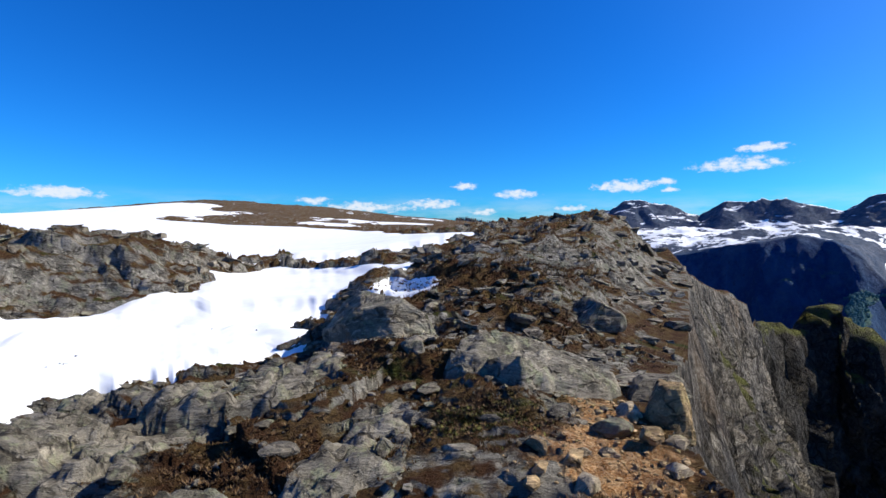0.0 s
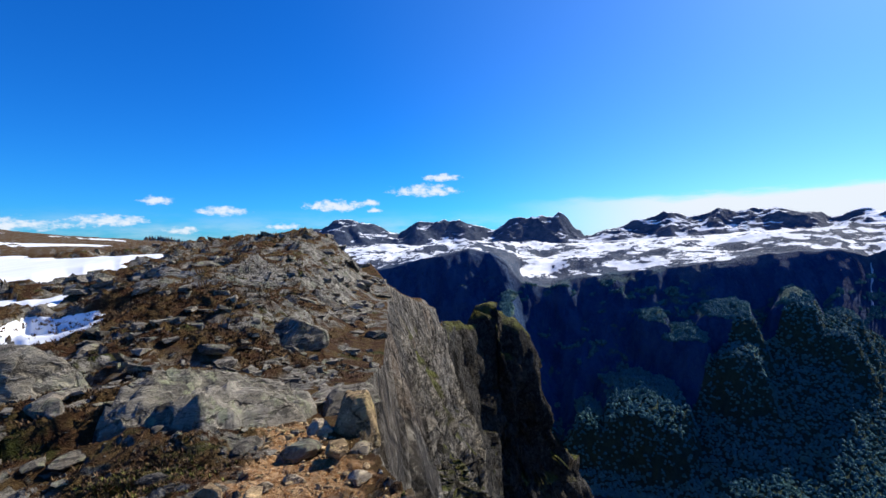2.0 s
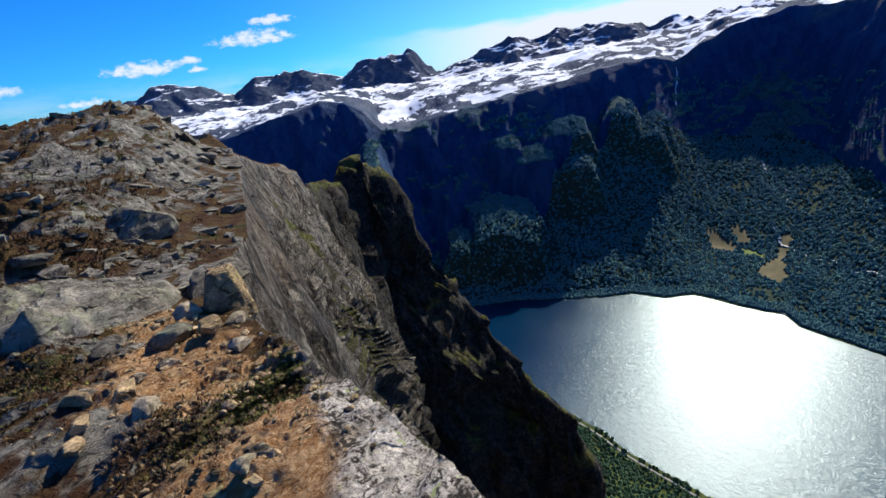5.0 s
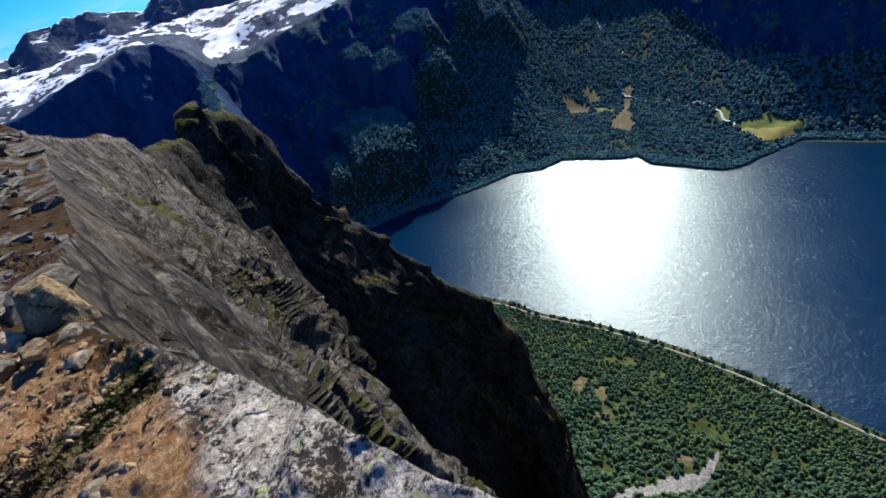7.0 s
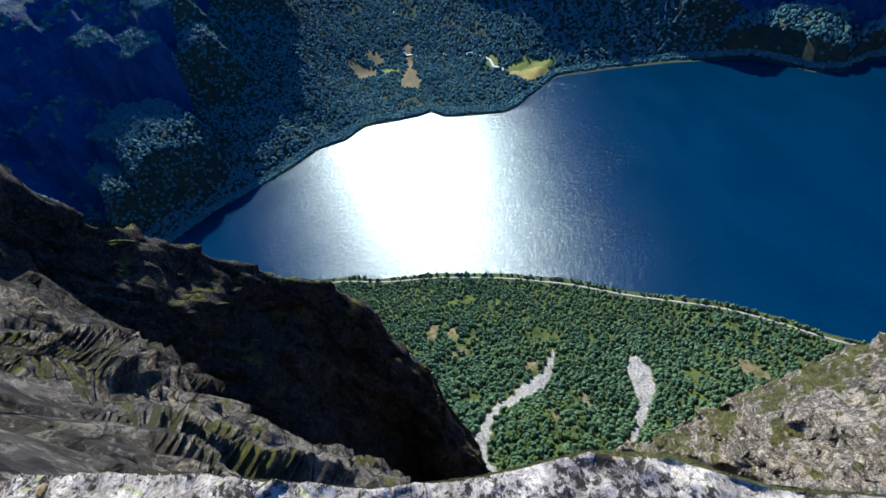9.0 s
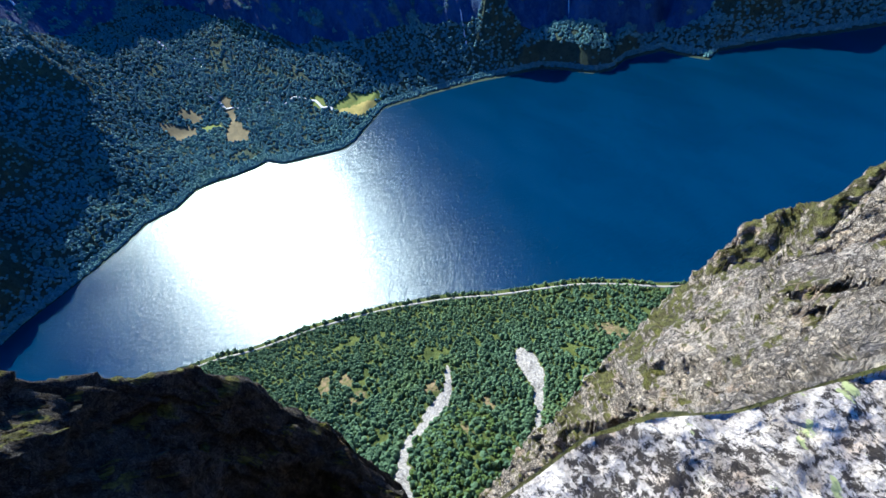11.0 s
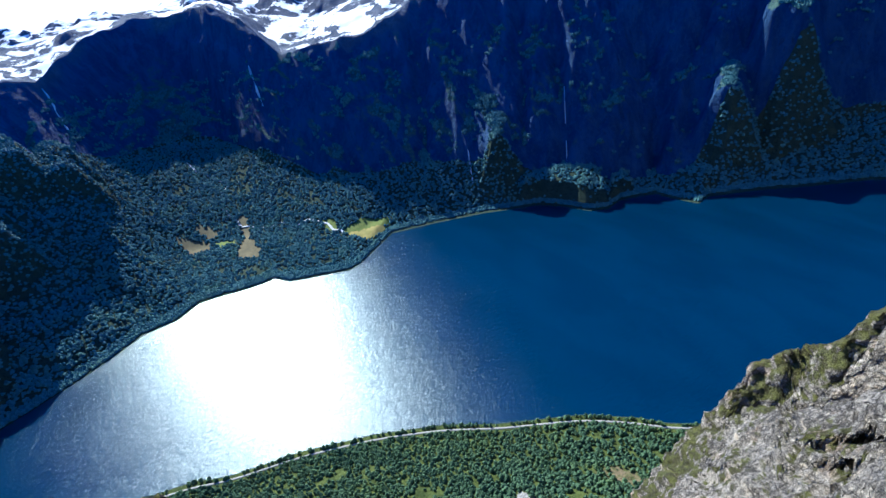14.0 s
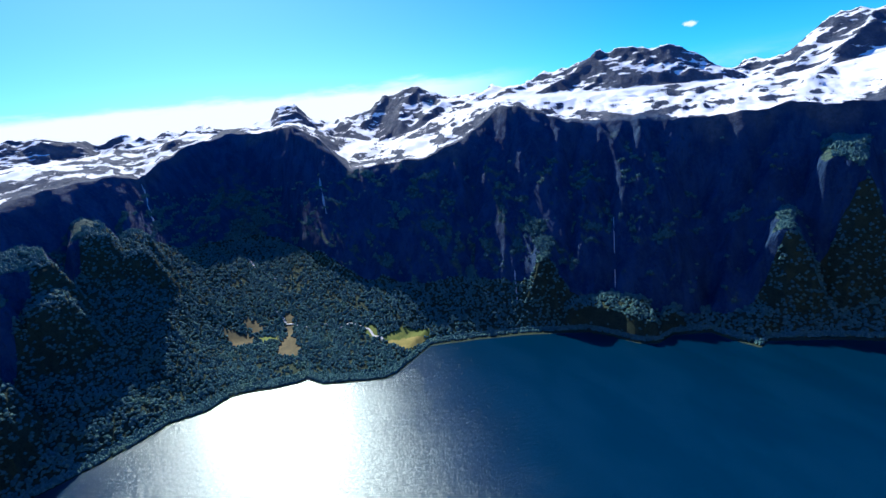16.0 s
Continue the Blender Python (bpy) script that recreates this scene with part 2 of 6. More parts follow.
# crests: the spur beyond the dark gully, the buttress under the brow, the long rib to the south
SPUR = [(44, 66, -11), (55.5, 77, -17.5), (63, 82, -18), (71, 84.5, -16.8), (75, 81.5, -18.5), (77, 78.5, -29), (81, 77, -39), (87.5, 76, -52.4), (96, 72, -67.6), (105, 66, -86),
        (112.6, 56.6, -106), (113, 51.4, -122), (108.5, 48.5, -150), (100, 45, -184)]
RIB = [(-45, -300, -20), (0, -285, -45), (47, -258, -88), (54, -254, -119), (59, -245, -150), (72, -226, -172), (83, -222, -194), (100, -207, -209),
       (107, -193, -245), (110, -174, -258), (111, -155, -266), (108, -117, -271), (106, -98, -295), (102, -80, -310), (95, -72, -330)]


def polar_rows(rows):
    a = np.array(rows, float)
    return a[:, 0], a[:, 1], 1.65 + a[:, 1] * np.tan(np.radians(a[:, 2]))


def shore_range(line):
    p = []
    for (x0, y0), (x1, y1) in zip(line, line[1:]):
        for s in np.linspace(0, 1, 12, endpoint=False):
            p.append((x0 + (x1 - x0) * s, y0 + (y1 - y0) * s))
    p = np.array(p)
    az = np.degrees(np.arctan2(p[:, 0], p[:, 1])) % 360
    order = np.argsort(az)
    return az[order], np.hypot(p[:, 0], p[:, 1])[order]


def near_line(x, y, line):
    """Distance to a line in plan, and the line's other values at the nearest point."""
    a = np.array(line, float)
    best, vals = np.full(x.shape, 1e9), np.zeros((a.shape[1] - 2,) + x.shape)
    for p, q in zip(a, a[1:]):
        d = q[:2] - p[:2]
        s = np.clip(((x - p[0]) * d[0] + (y - p[1]) * d[1]) / (d @ d), 0, 1)
        ex, ey = x - p[0] - s * d[0], y - p[1] - s * d[1]
        dist = ex * ex + ey * ey
        m = dist < best
        best = np.where(m, dist, best)
        for i in range(vals.shape[0]):
            vals[i] = np.where(m, p[2 + i] + s * (q[2 + i] - p[2 + i]), vals[i])
    return np.sqrt(best), vals


def crest(x, y, line, k_south, k_north, ux, uy, deep):
    """A sharp crest that falls away to both sides."""
    a = np.array(line, float)
    h = np.full(x.shape, -1e9)
    for p, q in zip(a, a[1:]):
        d = q[:2] - p[:2]
        s = np.clip(((x - p[0]) * d[0] + (y - p[1]) * d[1]) / (d @ d), 0, 1)
        ex, ey = x - p[0] - s * d[0], y - p[1] - s * d[1]
        left = ex * ux + ey * uy > 0
        drop = np.where(left, k_north, k_south) * (np.sqrt(ex * ex + ey * ey + 6.0) - 2.45)
        h = np.maximum(h, p[2] + s * (q[2] - p[2]) - drop - 3 * np.maximum(drop - deep, 0))
    return h


def inside(x, y, ring):
    hit = np.zeros(x.shape, bool)
    for (x0, y0), (x1, y1) in zip(ring, ring[1:] + ring[:1]):
        if y0 != y1:
            hit ^= ((y0 > y) != (y1 > y)) & (x < (x1 - x0) * (y - y0) / (y1 - y0) + x0)
    return hit


# the upland behind the brow: columns by compass degrees, heights at growing distance
UP_R = [0, 3, 6, 11, 14, 17, 23, 32, 60, 140, 350, 600]
UP_AZ = [-180, -90, -60, -45, -33, -27, -22, -12, -4, 4, 12, 20, 28, 60, 120, 180]
UP_Z = [
    [0.0] * 16,
    [0.05, 0, 0, 0, 0, 0, 0, 0, 0.02, 0.08, 0.1, 0.0, 0, 0, 0, 0.05],
    [0.2, 0, -0.1, -0.15, -0.15, -0.12, -0.1, 0.0, 0.1, 0.25, 0.3, 0.2, -0.1, 0, 0, 0.2],
    [0.3, 0.2, -0.2, -0.3, -0.3, -0.3, -0.3, -0.15, 0.15, 0.5, 0.5, 0.25, -0.6, 0, 0, 0.3],
    [0.4, 0.4, 0, -0.3, -0.25, -0.3, -0.4, -0.2, 0.25, 0.6, 0.7, 0.4, -0.7, 0, 0, 0.4],
    [0.5, 0.8, 1.4, 1.35, 1.05, 0.2, -0.4, -0.1, 0.4, 0.8, 0.9, 0.7, -0.7, 0, 0, 0.5],
    [0.8, 1.2, 1.5, 1.2, 0.6, -0.1, -0.4, 0.1, 0.6, 1.0, 1.3, 1.3, -0.7, 0, 0, 0.8],
    [1.0, 1.5, 1.2, 0.8, 0.2, -0.3, -0.3, 0.2, 0.8, 1.3, 1.8, 2.4, -0.8, -0.8, 0, 1.0],
    [1.5, 2.0, 1.0, 0.6, 0.0, -0.4, -0.6, 0.0, 0.8, 1.0, 0.8, -0.4, -6, -9, 0, 1.5],
    [3, 4, 2.0, 1.6, 1.5, 1.4, 1.2, 1.0, 0.9, 0.8, 0.2, -4.0, -16, -20, 0, 3],
    [9, 10, 7, 6.4, 15.5, 20.0, 19.0, 14.0, 8.6, 4.4, 2.0, -8, -20, -20, 0, 9],
    [6, 6, 2, 0, 6, 8, 8, 5, 2, -2, -4, -8, -8, 0, 0, 6],
]


def upland(x, y):
    r, az = np.hypot(x, y), np.degrees(np.arctan2(x, y))
    fine = np.arange(-180, 181)
    k = np.exp(-0.5 * (np.arange(-7, 8) / 2.4) ** 2)
    soft = [np.convolve(np.pad(np.interp(fine, UP_AZ, row), 7, mode="edge"), k / k.sum(), mode="valid") for row in UP_Z]
    grid = np.array([np.interp(az.ravel(), fine, row).reshape(az.shape) for row in soft])
    i = np.clip(np.searchsorted(UP_R, r, side="right") - 1, 0, len(UP_R) - 2)
    lo, hi = np.array(UP_R)[i], np.array(UP_R)[i + 1]
    s = np.clip((r - lo) / (hi - lo), 0, 1)
    s = s * s * (3 - 2 * s) * 0.5 + s * 0.5
    return np.take_along_axis(grid, i[None], 0)[0] * (1 - s) + np.take_along_axis(grid, i[None] + 1, 0)[0] * s


PLATEAU_RING = [(e[0], e[1]) for e in EDGE] + [(-6000, 1500), (-6000, -1200)]
# snow patches on the upland
SNOW_NEAR = [(-6, 2.5), (-4.1, 4.2), (-4.2, 4.7), (-3.8, 5.2), (-2.7, 5.7), (-2.8, 6.1), (-2.4, 6.5), (-2.0, 6.7), (-3.2, 9.8), (-2.6, 11.5), (-1.6, 13.5), (0.5, 15.9), (-1.8, 15.7), (-4.8, 18.1),
              (-7.0, 18.8), (-7.7, 15.9), (-7.0, 14.1), (-7.2, 12.8), (-8.3, 11.5), (-9.5, 10.2), (-14, 9), (-14, 2)]
SNOW_FAR = [(-150, 100), (-86.0, 89.8), (-48.5, 58.0), (-31.7, 48.6), (-10.8, 21.7), (-9.5, 20.2), (-8.4, 22.6), (-5.2, 19.0), (-4.7, 20.6), (-2.1, 20.4), (-0.1, 23.2), (2.0, 25.1),
            (-2.2, 40.1), (-12.0, 79.3), (-35.7, 124.6), (-60.5, 132.4), (-93.1, 157.6), (-101.4, 196.1), (-116.1, 235.8), (-183.6, 257.8), (-240, 200)]
SNOW_SMALL = [(-1.8, 10.7), (-1.3, 11.6), (-0.2, 10.6), (-0.2, 9.7), (-1.1, 10.2)]


def near_height(x, y):
    """Height of the near side and what lies there: 0 upland, 1 cliff, 2 wooded slope, 3 under water."""
    d0, _ = near_line(x, y, EDGE)
    far = np.clip(d0 * 0.30, 0, 9)
    wx = far * 0.5 * fbm(x, y, 30, 3, 5) + np.clip(d0 * 0.1, 0, 0.8) * fbm(x, y, 9, 2, 15)
    wy = far * 0.7 * fbm(x, y, 30, 3, 25) + np.clip(d0 * 0.1, 0, 0.8) * fbm(x, y, 9, 2, 35)
    on_top = inside(x, y, PLATEAU_RING)
    d, (ze, k, deep) = near_line(x + wx, y + wy, EDGE)
    d = np.where(on_top, 0, np.maximum(d - 0.02, 0))
    depth = k * d
    cliff = ze - np.where(depth < deep * k, depth, deep * k + (d - deep) * 14.0)
    r = np.hypot(x, y)
    up = upland(x, y)
    rough = smooth(r, 1.0, 6)
    ledge = ridged(x * 0.8 + y * 0.35, y * 1.5 - x * 0.5, 1.9, 4, 60)
    up = up + rough * (0.20 * fbm(x, y, 3.1, 4, 50) + 0.22 * np.clip(ledge, -0.3, 0.45)) * smooth(r, 1, 8)
    step = fbm(x + 0.5 * y, y * 1.7, 0.9, 4, 65) * 4
    up = up + 0.05 * (np.floor(step) + smooth(step - np.floor(step), 0.72, 1.0)) * smooth(r, 1.2, 3.5)
    up = up + (0.06 * ridged(x + y * 0.4, y * 1.6 - x * 0.5, 0.55, 4, 70) + 0.014 * fbm(x, y, 0.12, 3, 80)) * smooth(r, 0.2, 1.5)
    near = on_top & (r > 1.5) & (r < 60)
    if near.any():
        jut = np.zeros(x.shape)
        a, b = x[near] + 0.25 * fbm(x[near], y[near], 1.1, 2, 71), y[near] + 0.25 * fbm(x[near], y[near], 1.1, 2, 72)
        jut[near] = 0.10 * blocks(a * 0.6 + b * 0.2, b * 1.25, 0 * a, 1.5, 73) + 0.06 * blocks(a * 0.7 - b * 0.2, b * 1.2, 0 * a, 0.55, 76)
        up = up + jut * smooth(r, 1.8, 4.5) * (1 + smooth(r, 10, 30))
    big = fbm(x * 0.9 + 0.4 * y, y * 1.5 - 0.3 * x, 3.6, 3, 66) * 4
    up = up + 0.17 * (np.floor(big) + smooth(big - np.floor(big), 0.7, 1.0)) * smooth(r, 5, 12) * smooth(r, 70, 40)
    up = up + smooth(r, 8, 30) * 0.42 * ridged(x, y, 4.5, 4, 90) + smooth(r, 60, 200) * (0.8 * ridged(x, y, 38, 4, 95))
    # the lichen-grown slab at the brow
    lip = smooth(d0, 1.5, 0.55) * smooth(np.abs(y), 3.4, 1.6)
    up = up + lip * (0.2 + 0.05 * ridged(x, y, 0.5, 4, 85) + 0.02 * fbm(x, y, 0.09, 3, 88))
    blend = smooth(d0, 3.0, 0.0) * smooth(r, 2.5, 6)
    up = up * (1 - blend) + ze * blend
    h = np.where(on_top, up, cliff)
    zone = np.where(on_top, 0, 1)
    for line, ks, kn, ux, uy, deep in ((SPUR, 7.0, 6.5, 0.75, 0.66, 60), (RIB, 9.0, 1.7, -1.0, 0.3, 400)):
        c = crest(x + wx, y + wy, line, ks, kn, ux, uy, deep)
        m = (c > h) & ~on_top
        h = np.where(m, c, h)
        zone = np.where(m & (line is SPUR), 11, zone)
    # the lower rib leans against the cliff
    low = RIB[8:]
    dr, (zr,) = near_line(x + wx, y + wy, low)
    west = (x + wx < np.interp(y, [p[1] for p in low], [p[0] for p in low])) & (y < -40) & (y > -205)
    ramp = zr + 1.2 * dr - 4 * np.clip(y + 75, 0, 99) - 2 * np.clip(-193 - y, 0, 99)
    h = np.where(west & (ramp > h) & ~on_top, ramp, h)
    ds, _ = near_line(x, y, NEAR_SHORE)
    land = inside(x, y, NEAR_SHORE + [(-6000, -2300), (-6000, 1100)])
    ds = np.where(land, ds, -ds)
    rise = np.where(ds > 0, np.where(ds < 22, 0.12 * ds, 2.64 + 0.33 * (ds - 22) + 0.0004 * (ds - 22) ** 2), ds * 0.25)
    slope = LAKE + 0.5 + rise + smooth(ds, 40, 160) * (14 * fbm(x, y, 130, 4, 110) + 5 * ridged(x, y, 40, 3, 120))
    slope = slope + 26 * np.exp(-((x - 205) / 62) ** 2 - ((y + 22) / 55) ** 2)
    m = (slope > h) & ~on_top
    h, zone = np.where(m, slope, h), np.where(m, 2, zone)
    return h, np.where(~land, 3, zone), ds


# ---- materials ----
def material(name):
    m = bpy.data.materials.new(name)
    m.use_nodes = True
    m.node_tree.nodes.clear()
    n = Nodes(m.node_tree)
    bsdf = n.add("ShaderNodeBsdfPrincipled")
    out = n.add("ShaderNodeOutputMaterial")
    n.tree.links.new(bsdf.outputs[0], out.inputs[0])
    pos = n.add("ShaderNodeNewGeometry").outputs["Position"]
    return m, n, bsdf, pos


def finish(n, bsdf, colour, rough, normal=None, spec=0.3):
    for key, v in (("Base Color", colour), ("Roughness", rough), ("Normal", normal), ("Specular IOR Level", spec)):
        if isinstance(v, bpy.types.NodeSocket):
            n.tree.links.new(v, bsdf.inputs[key])
        elif v is not None:
            bsdf.inputs[key].default_value = (*v, 1) if isinstance(v, tuple) else v


def upness(n):
    return n.add("ShaderNodeSeparateXYZ", {0: n.add("ShaderNodeNewGeometry").outputs["Normal"]}).outputs[2]


def stretched(n, pos, scale, turn=0.0):
    return n.add("ShaderNodeMapping", {"Vector": pos, "Scale": scale, "Rotation": (0.0, 0.0, radians(turn))}).outputs[0]


def facets(n, vec, scale):
    """Angular blocks: a tone for each block and its chiselled relief."""
    v = n.add("ShaderNodeTexVoronoi", {"Vector": vec, "Scale": scale})
    tone = n.add("ShaderNodeSeparateColor", {0: v.outputs["Color"]}).outputs[0]
    return tone, n.math("SUBTRACT", tone, n.math("MULTIPLY", v.outputs["Distance"], 0.6))


def granite(n, pos, near=1.0):
    """Weathered grey gneiss: colour and relief."""
    band = stretched(n, pos, (1.0, 2.4, 1.6), 24)
    a, b, c = n.noise(band, 1.1, 8, 0.62), n.noise(pos, 5.5, 8, 0.65), n.noise(pos, 38, 6, 0.7)
    tone, chip = facets(n, n.add("ShaderNodeVectorMath", {0: stretched(n, pos, (0.8, 1.9, 2.2), 24), 1: n.add("ShaderNodeTexNoise", {"Vector": pos, "Scale": 2.2, "Detail": 4.0}).outputs["Color"]}).outputs[0], 1.7)
    col = n.mix(n.step(a, 0.32, 0.68), (0.085, 0.080, 0.070), (0.34, 0.315, 0.27))
    col = n.mix(n.math("MULTIPLY", tone, 0.5), col, (0.085, 0.076, 0.065))
    col = n.mix(n.math("MULTIPLY", n.step(b, 0.52, 0.72), 0.75), col, (0.07, 0.064, 0.055))
    col = n.mix(n.math("MULTIPLY", n.step(c, 0.55, 0.72), 0.45), col, (0.50, 0.455, 0.39))
    col = n.mix(n.math("MULTIPLY", n.step(n.noise(pos, 2.3, 5, 0.6), 0.6, 0.75), 0.35), col, (0.30, 0.21, 0.13))
    joint = n.math("SUBTRACT", 1.0, n.step(n.voronoi(n.add("ShaderNodeVectorMath", {0: stretched(n, pos, (0.9, 2.6, 2.0), 18), 1: n.add("ShaderNodeTexNoise", {"Vector": pos, "Scale": 3.0, "Detail": 5.0}).outputs["Color"]}).outputs[0], 1.3, "DISTANCE_TO_EDGE"), 0.01, 0.07))
    joint = n.math("MULTIPLY", joint, n.step(b, 0.40, 0.58))
    col = n.mix(n.math("MULTIPLY", joint, 0.85), col, (0.03, 0.025, 0.02))
    layer = n.noise(stretched(n, pos, (2.2, 15.0, 10.0), 28), 1.0, 7, 0.72, 0.5)
    col = n.mix(n.math("MULTIPLY", n.step(layer, 0.53, 0.62), 0.75), col, (0.045, 0.042, 0.036))
    col = n.mix(n.math("MULTIPLY", n.step(layer, 0.45, 0.36), 0.55), col, (0.50, 0.46, 0.39))
    crust = n.math("MULTIPLY", n.step(n.noise(pos, 3.0, 7, 0.7), 0.52, 0.62), n.step(c, 0.42, 0.52))
    col = n.mix(n.math("MULTIPLY", crust, 0.6), col, (0.21, 0.225, 0.15))
    relief = n.math("ADD", n.math("MULTIPLY", a, 0.8), n.math("ADD", n.math("MULTIPLY", b, 0.6), n.math("MULTIPLY", c, 0.16)))
    relief = n.math("SUBTRACT", relief, n.math("MULTIPLY", joint, 0.35))
    relief = n.math("SUBTRACT", relief, n.math("MULTIPLY", layer, 0.7))
    return col, n.math("ADD", relief, n.math("MULTIPLY", chip, 0.55))


def mat_ground():
    m, n, bsdf, pos = material("upland_rock_and_heath")
    col, relief = granite(n, pos)
    up = upness(n)
    # heath and dry grass between the slabs
    where = n.math("ADD", n.noise(pos, 0.75, 7, 0.6, 0.4), n.math("MULTIPLY", n.noise(pos, 7, 5, 0.6), 0.18))
    heath = n.math("MULTIPLY", n.step(where, 0.50, 0.56), n.step(up, 0.70, 0.88))
    heath = n.math("MULTIPLY", n.math("MAXIMUM", heath, n.attr("heath")), n.math("SUBTRACT", 1.0, n.attr("slab")))
    turf = n.mix(n.step(n.noise(pos, 3.1, 6, 0.65), 0.42, 0.62), (0.075, 0.038, 0.02), (0.13, 0.085, 0.036))
    turf = n.mix(n.step(n.noise(pos, 1.4, 5, 0.6), 0.56, 0.68), turf, (0.06, 0.068, 0.02))
    turf = n.mix(n.math("MULTIPLY", n.step(n.noise(pos, 46, 4, 0.7), 0.5, 0.68), 0.6), turf, (0.028, 0.02, 0.012))
    col = n.mix(heath, col, turf)
    # bare orange grit near the brow
    grit = n.math("MULTIPLY", n.step(n.math("ADD", n.attr("soil"), n.math("MULTIPLY", n.math("SUBTRACT", n.noise(pos, 4, 6, 0.7), 0.5), 1.3)), 0.42, 0.62), 1.0)
    sand = n.mix(n.step(n.noise(pos, 22, 6, 0.7), 0.38, 0.66), (0.34, 0.165, 0.065), (0.58, 0.38, 0.20))
    sand = n.mix(n.math("MULTIPLY", n.step(n.noise(pos, 90, 3, 0.7), 0.55, 0.7), 0.7), sand, (0.62, 0.5, 0.38))
    col = n.mix(grit, col, sand)
    # crustose lichen on the slab at the brow
    patch = n.noise(pos, 3.4, 5, 0.62, 0.5)
    black = n.step(n.math("ADD", n.noise(pos, 30, 9, 0.8, 0.3), n.math("MULTIPLY", patch, 0.55)), 0.76, 0.83)
    pale = n.mix(n.step(n.noise(pos, 8, 8, 0.7), 0.34, 0.62), (0.29, 0.25, 0.205), (0.72, 0.65, 0.55))
    pale = n.mix(n.math("MULTIPLY", n.step(n.noise(pos, 3.5, 6, 0.65), 0.54, 0.66), 0.6), pale, (0.42, 0.29, 0.18))
    pale = n.mix(n.math("MULTIPLY", n.step(n.noise(pos, 70, 6, 0.78), 0.48, 0.60), 0.65), pale, (0.16, 0.142, 0.125))
    pale = n.mix(n.math("MULTIPLY", black, 0.95), pale, (0.030, 0.025, 0.021))
    green = n.step(n.voronoi(n.add("ShaderNodeVectorMath", {0: pos, 1: n.add("ShaderNodeTexNoise", {"Vector": pos, "Scale": 7.0, "Detail": 5.0}).outputs["Color"]}).outputs[0], 3.1), 0.2, 0.13)
    green = n.math("MULTIPLY", green, n.step(n.noise(pos, 26, 4, 0.6), 0.40, 0.5))
    pale = n.mix(green, pale, (0.42, 0.46, 0.20))
    col = n.mix(n.attr("slab"), col, pale)
    fine = n.noise(pos, 60, 5, 0.75)
    relief = n.math("ADD", relief, n.math("MULTIPLY", fine, n.math("ADD", 0.12, n.math("MULTIPLY", heath, 0.55))))
    relief = n.math("MULTIPLY", relief, n.math("SUBTRACT", 1.0, n.math("MULTIPLY", n.attr("slab"), 0.3)))
    finish(n, bsdf, col, 0.95, n.bump(relief, 1.0, 0.12), 0.06)
    return m


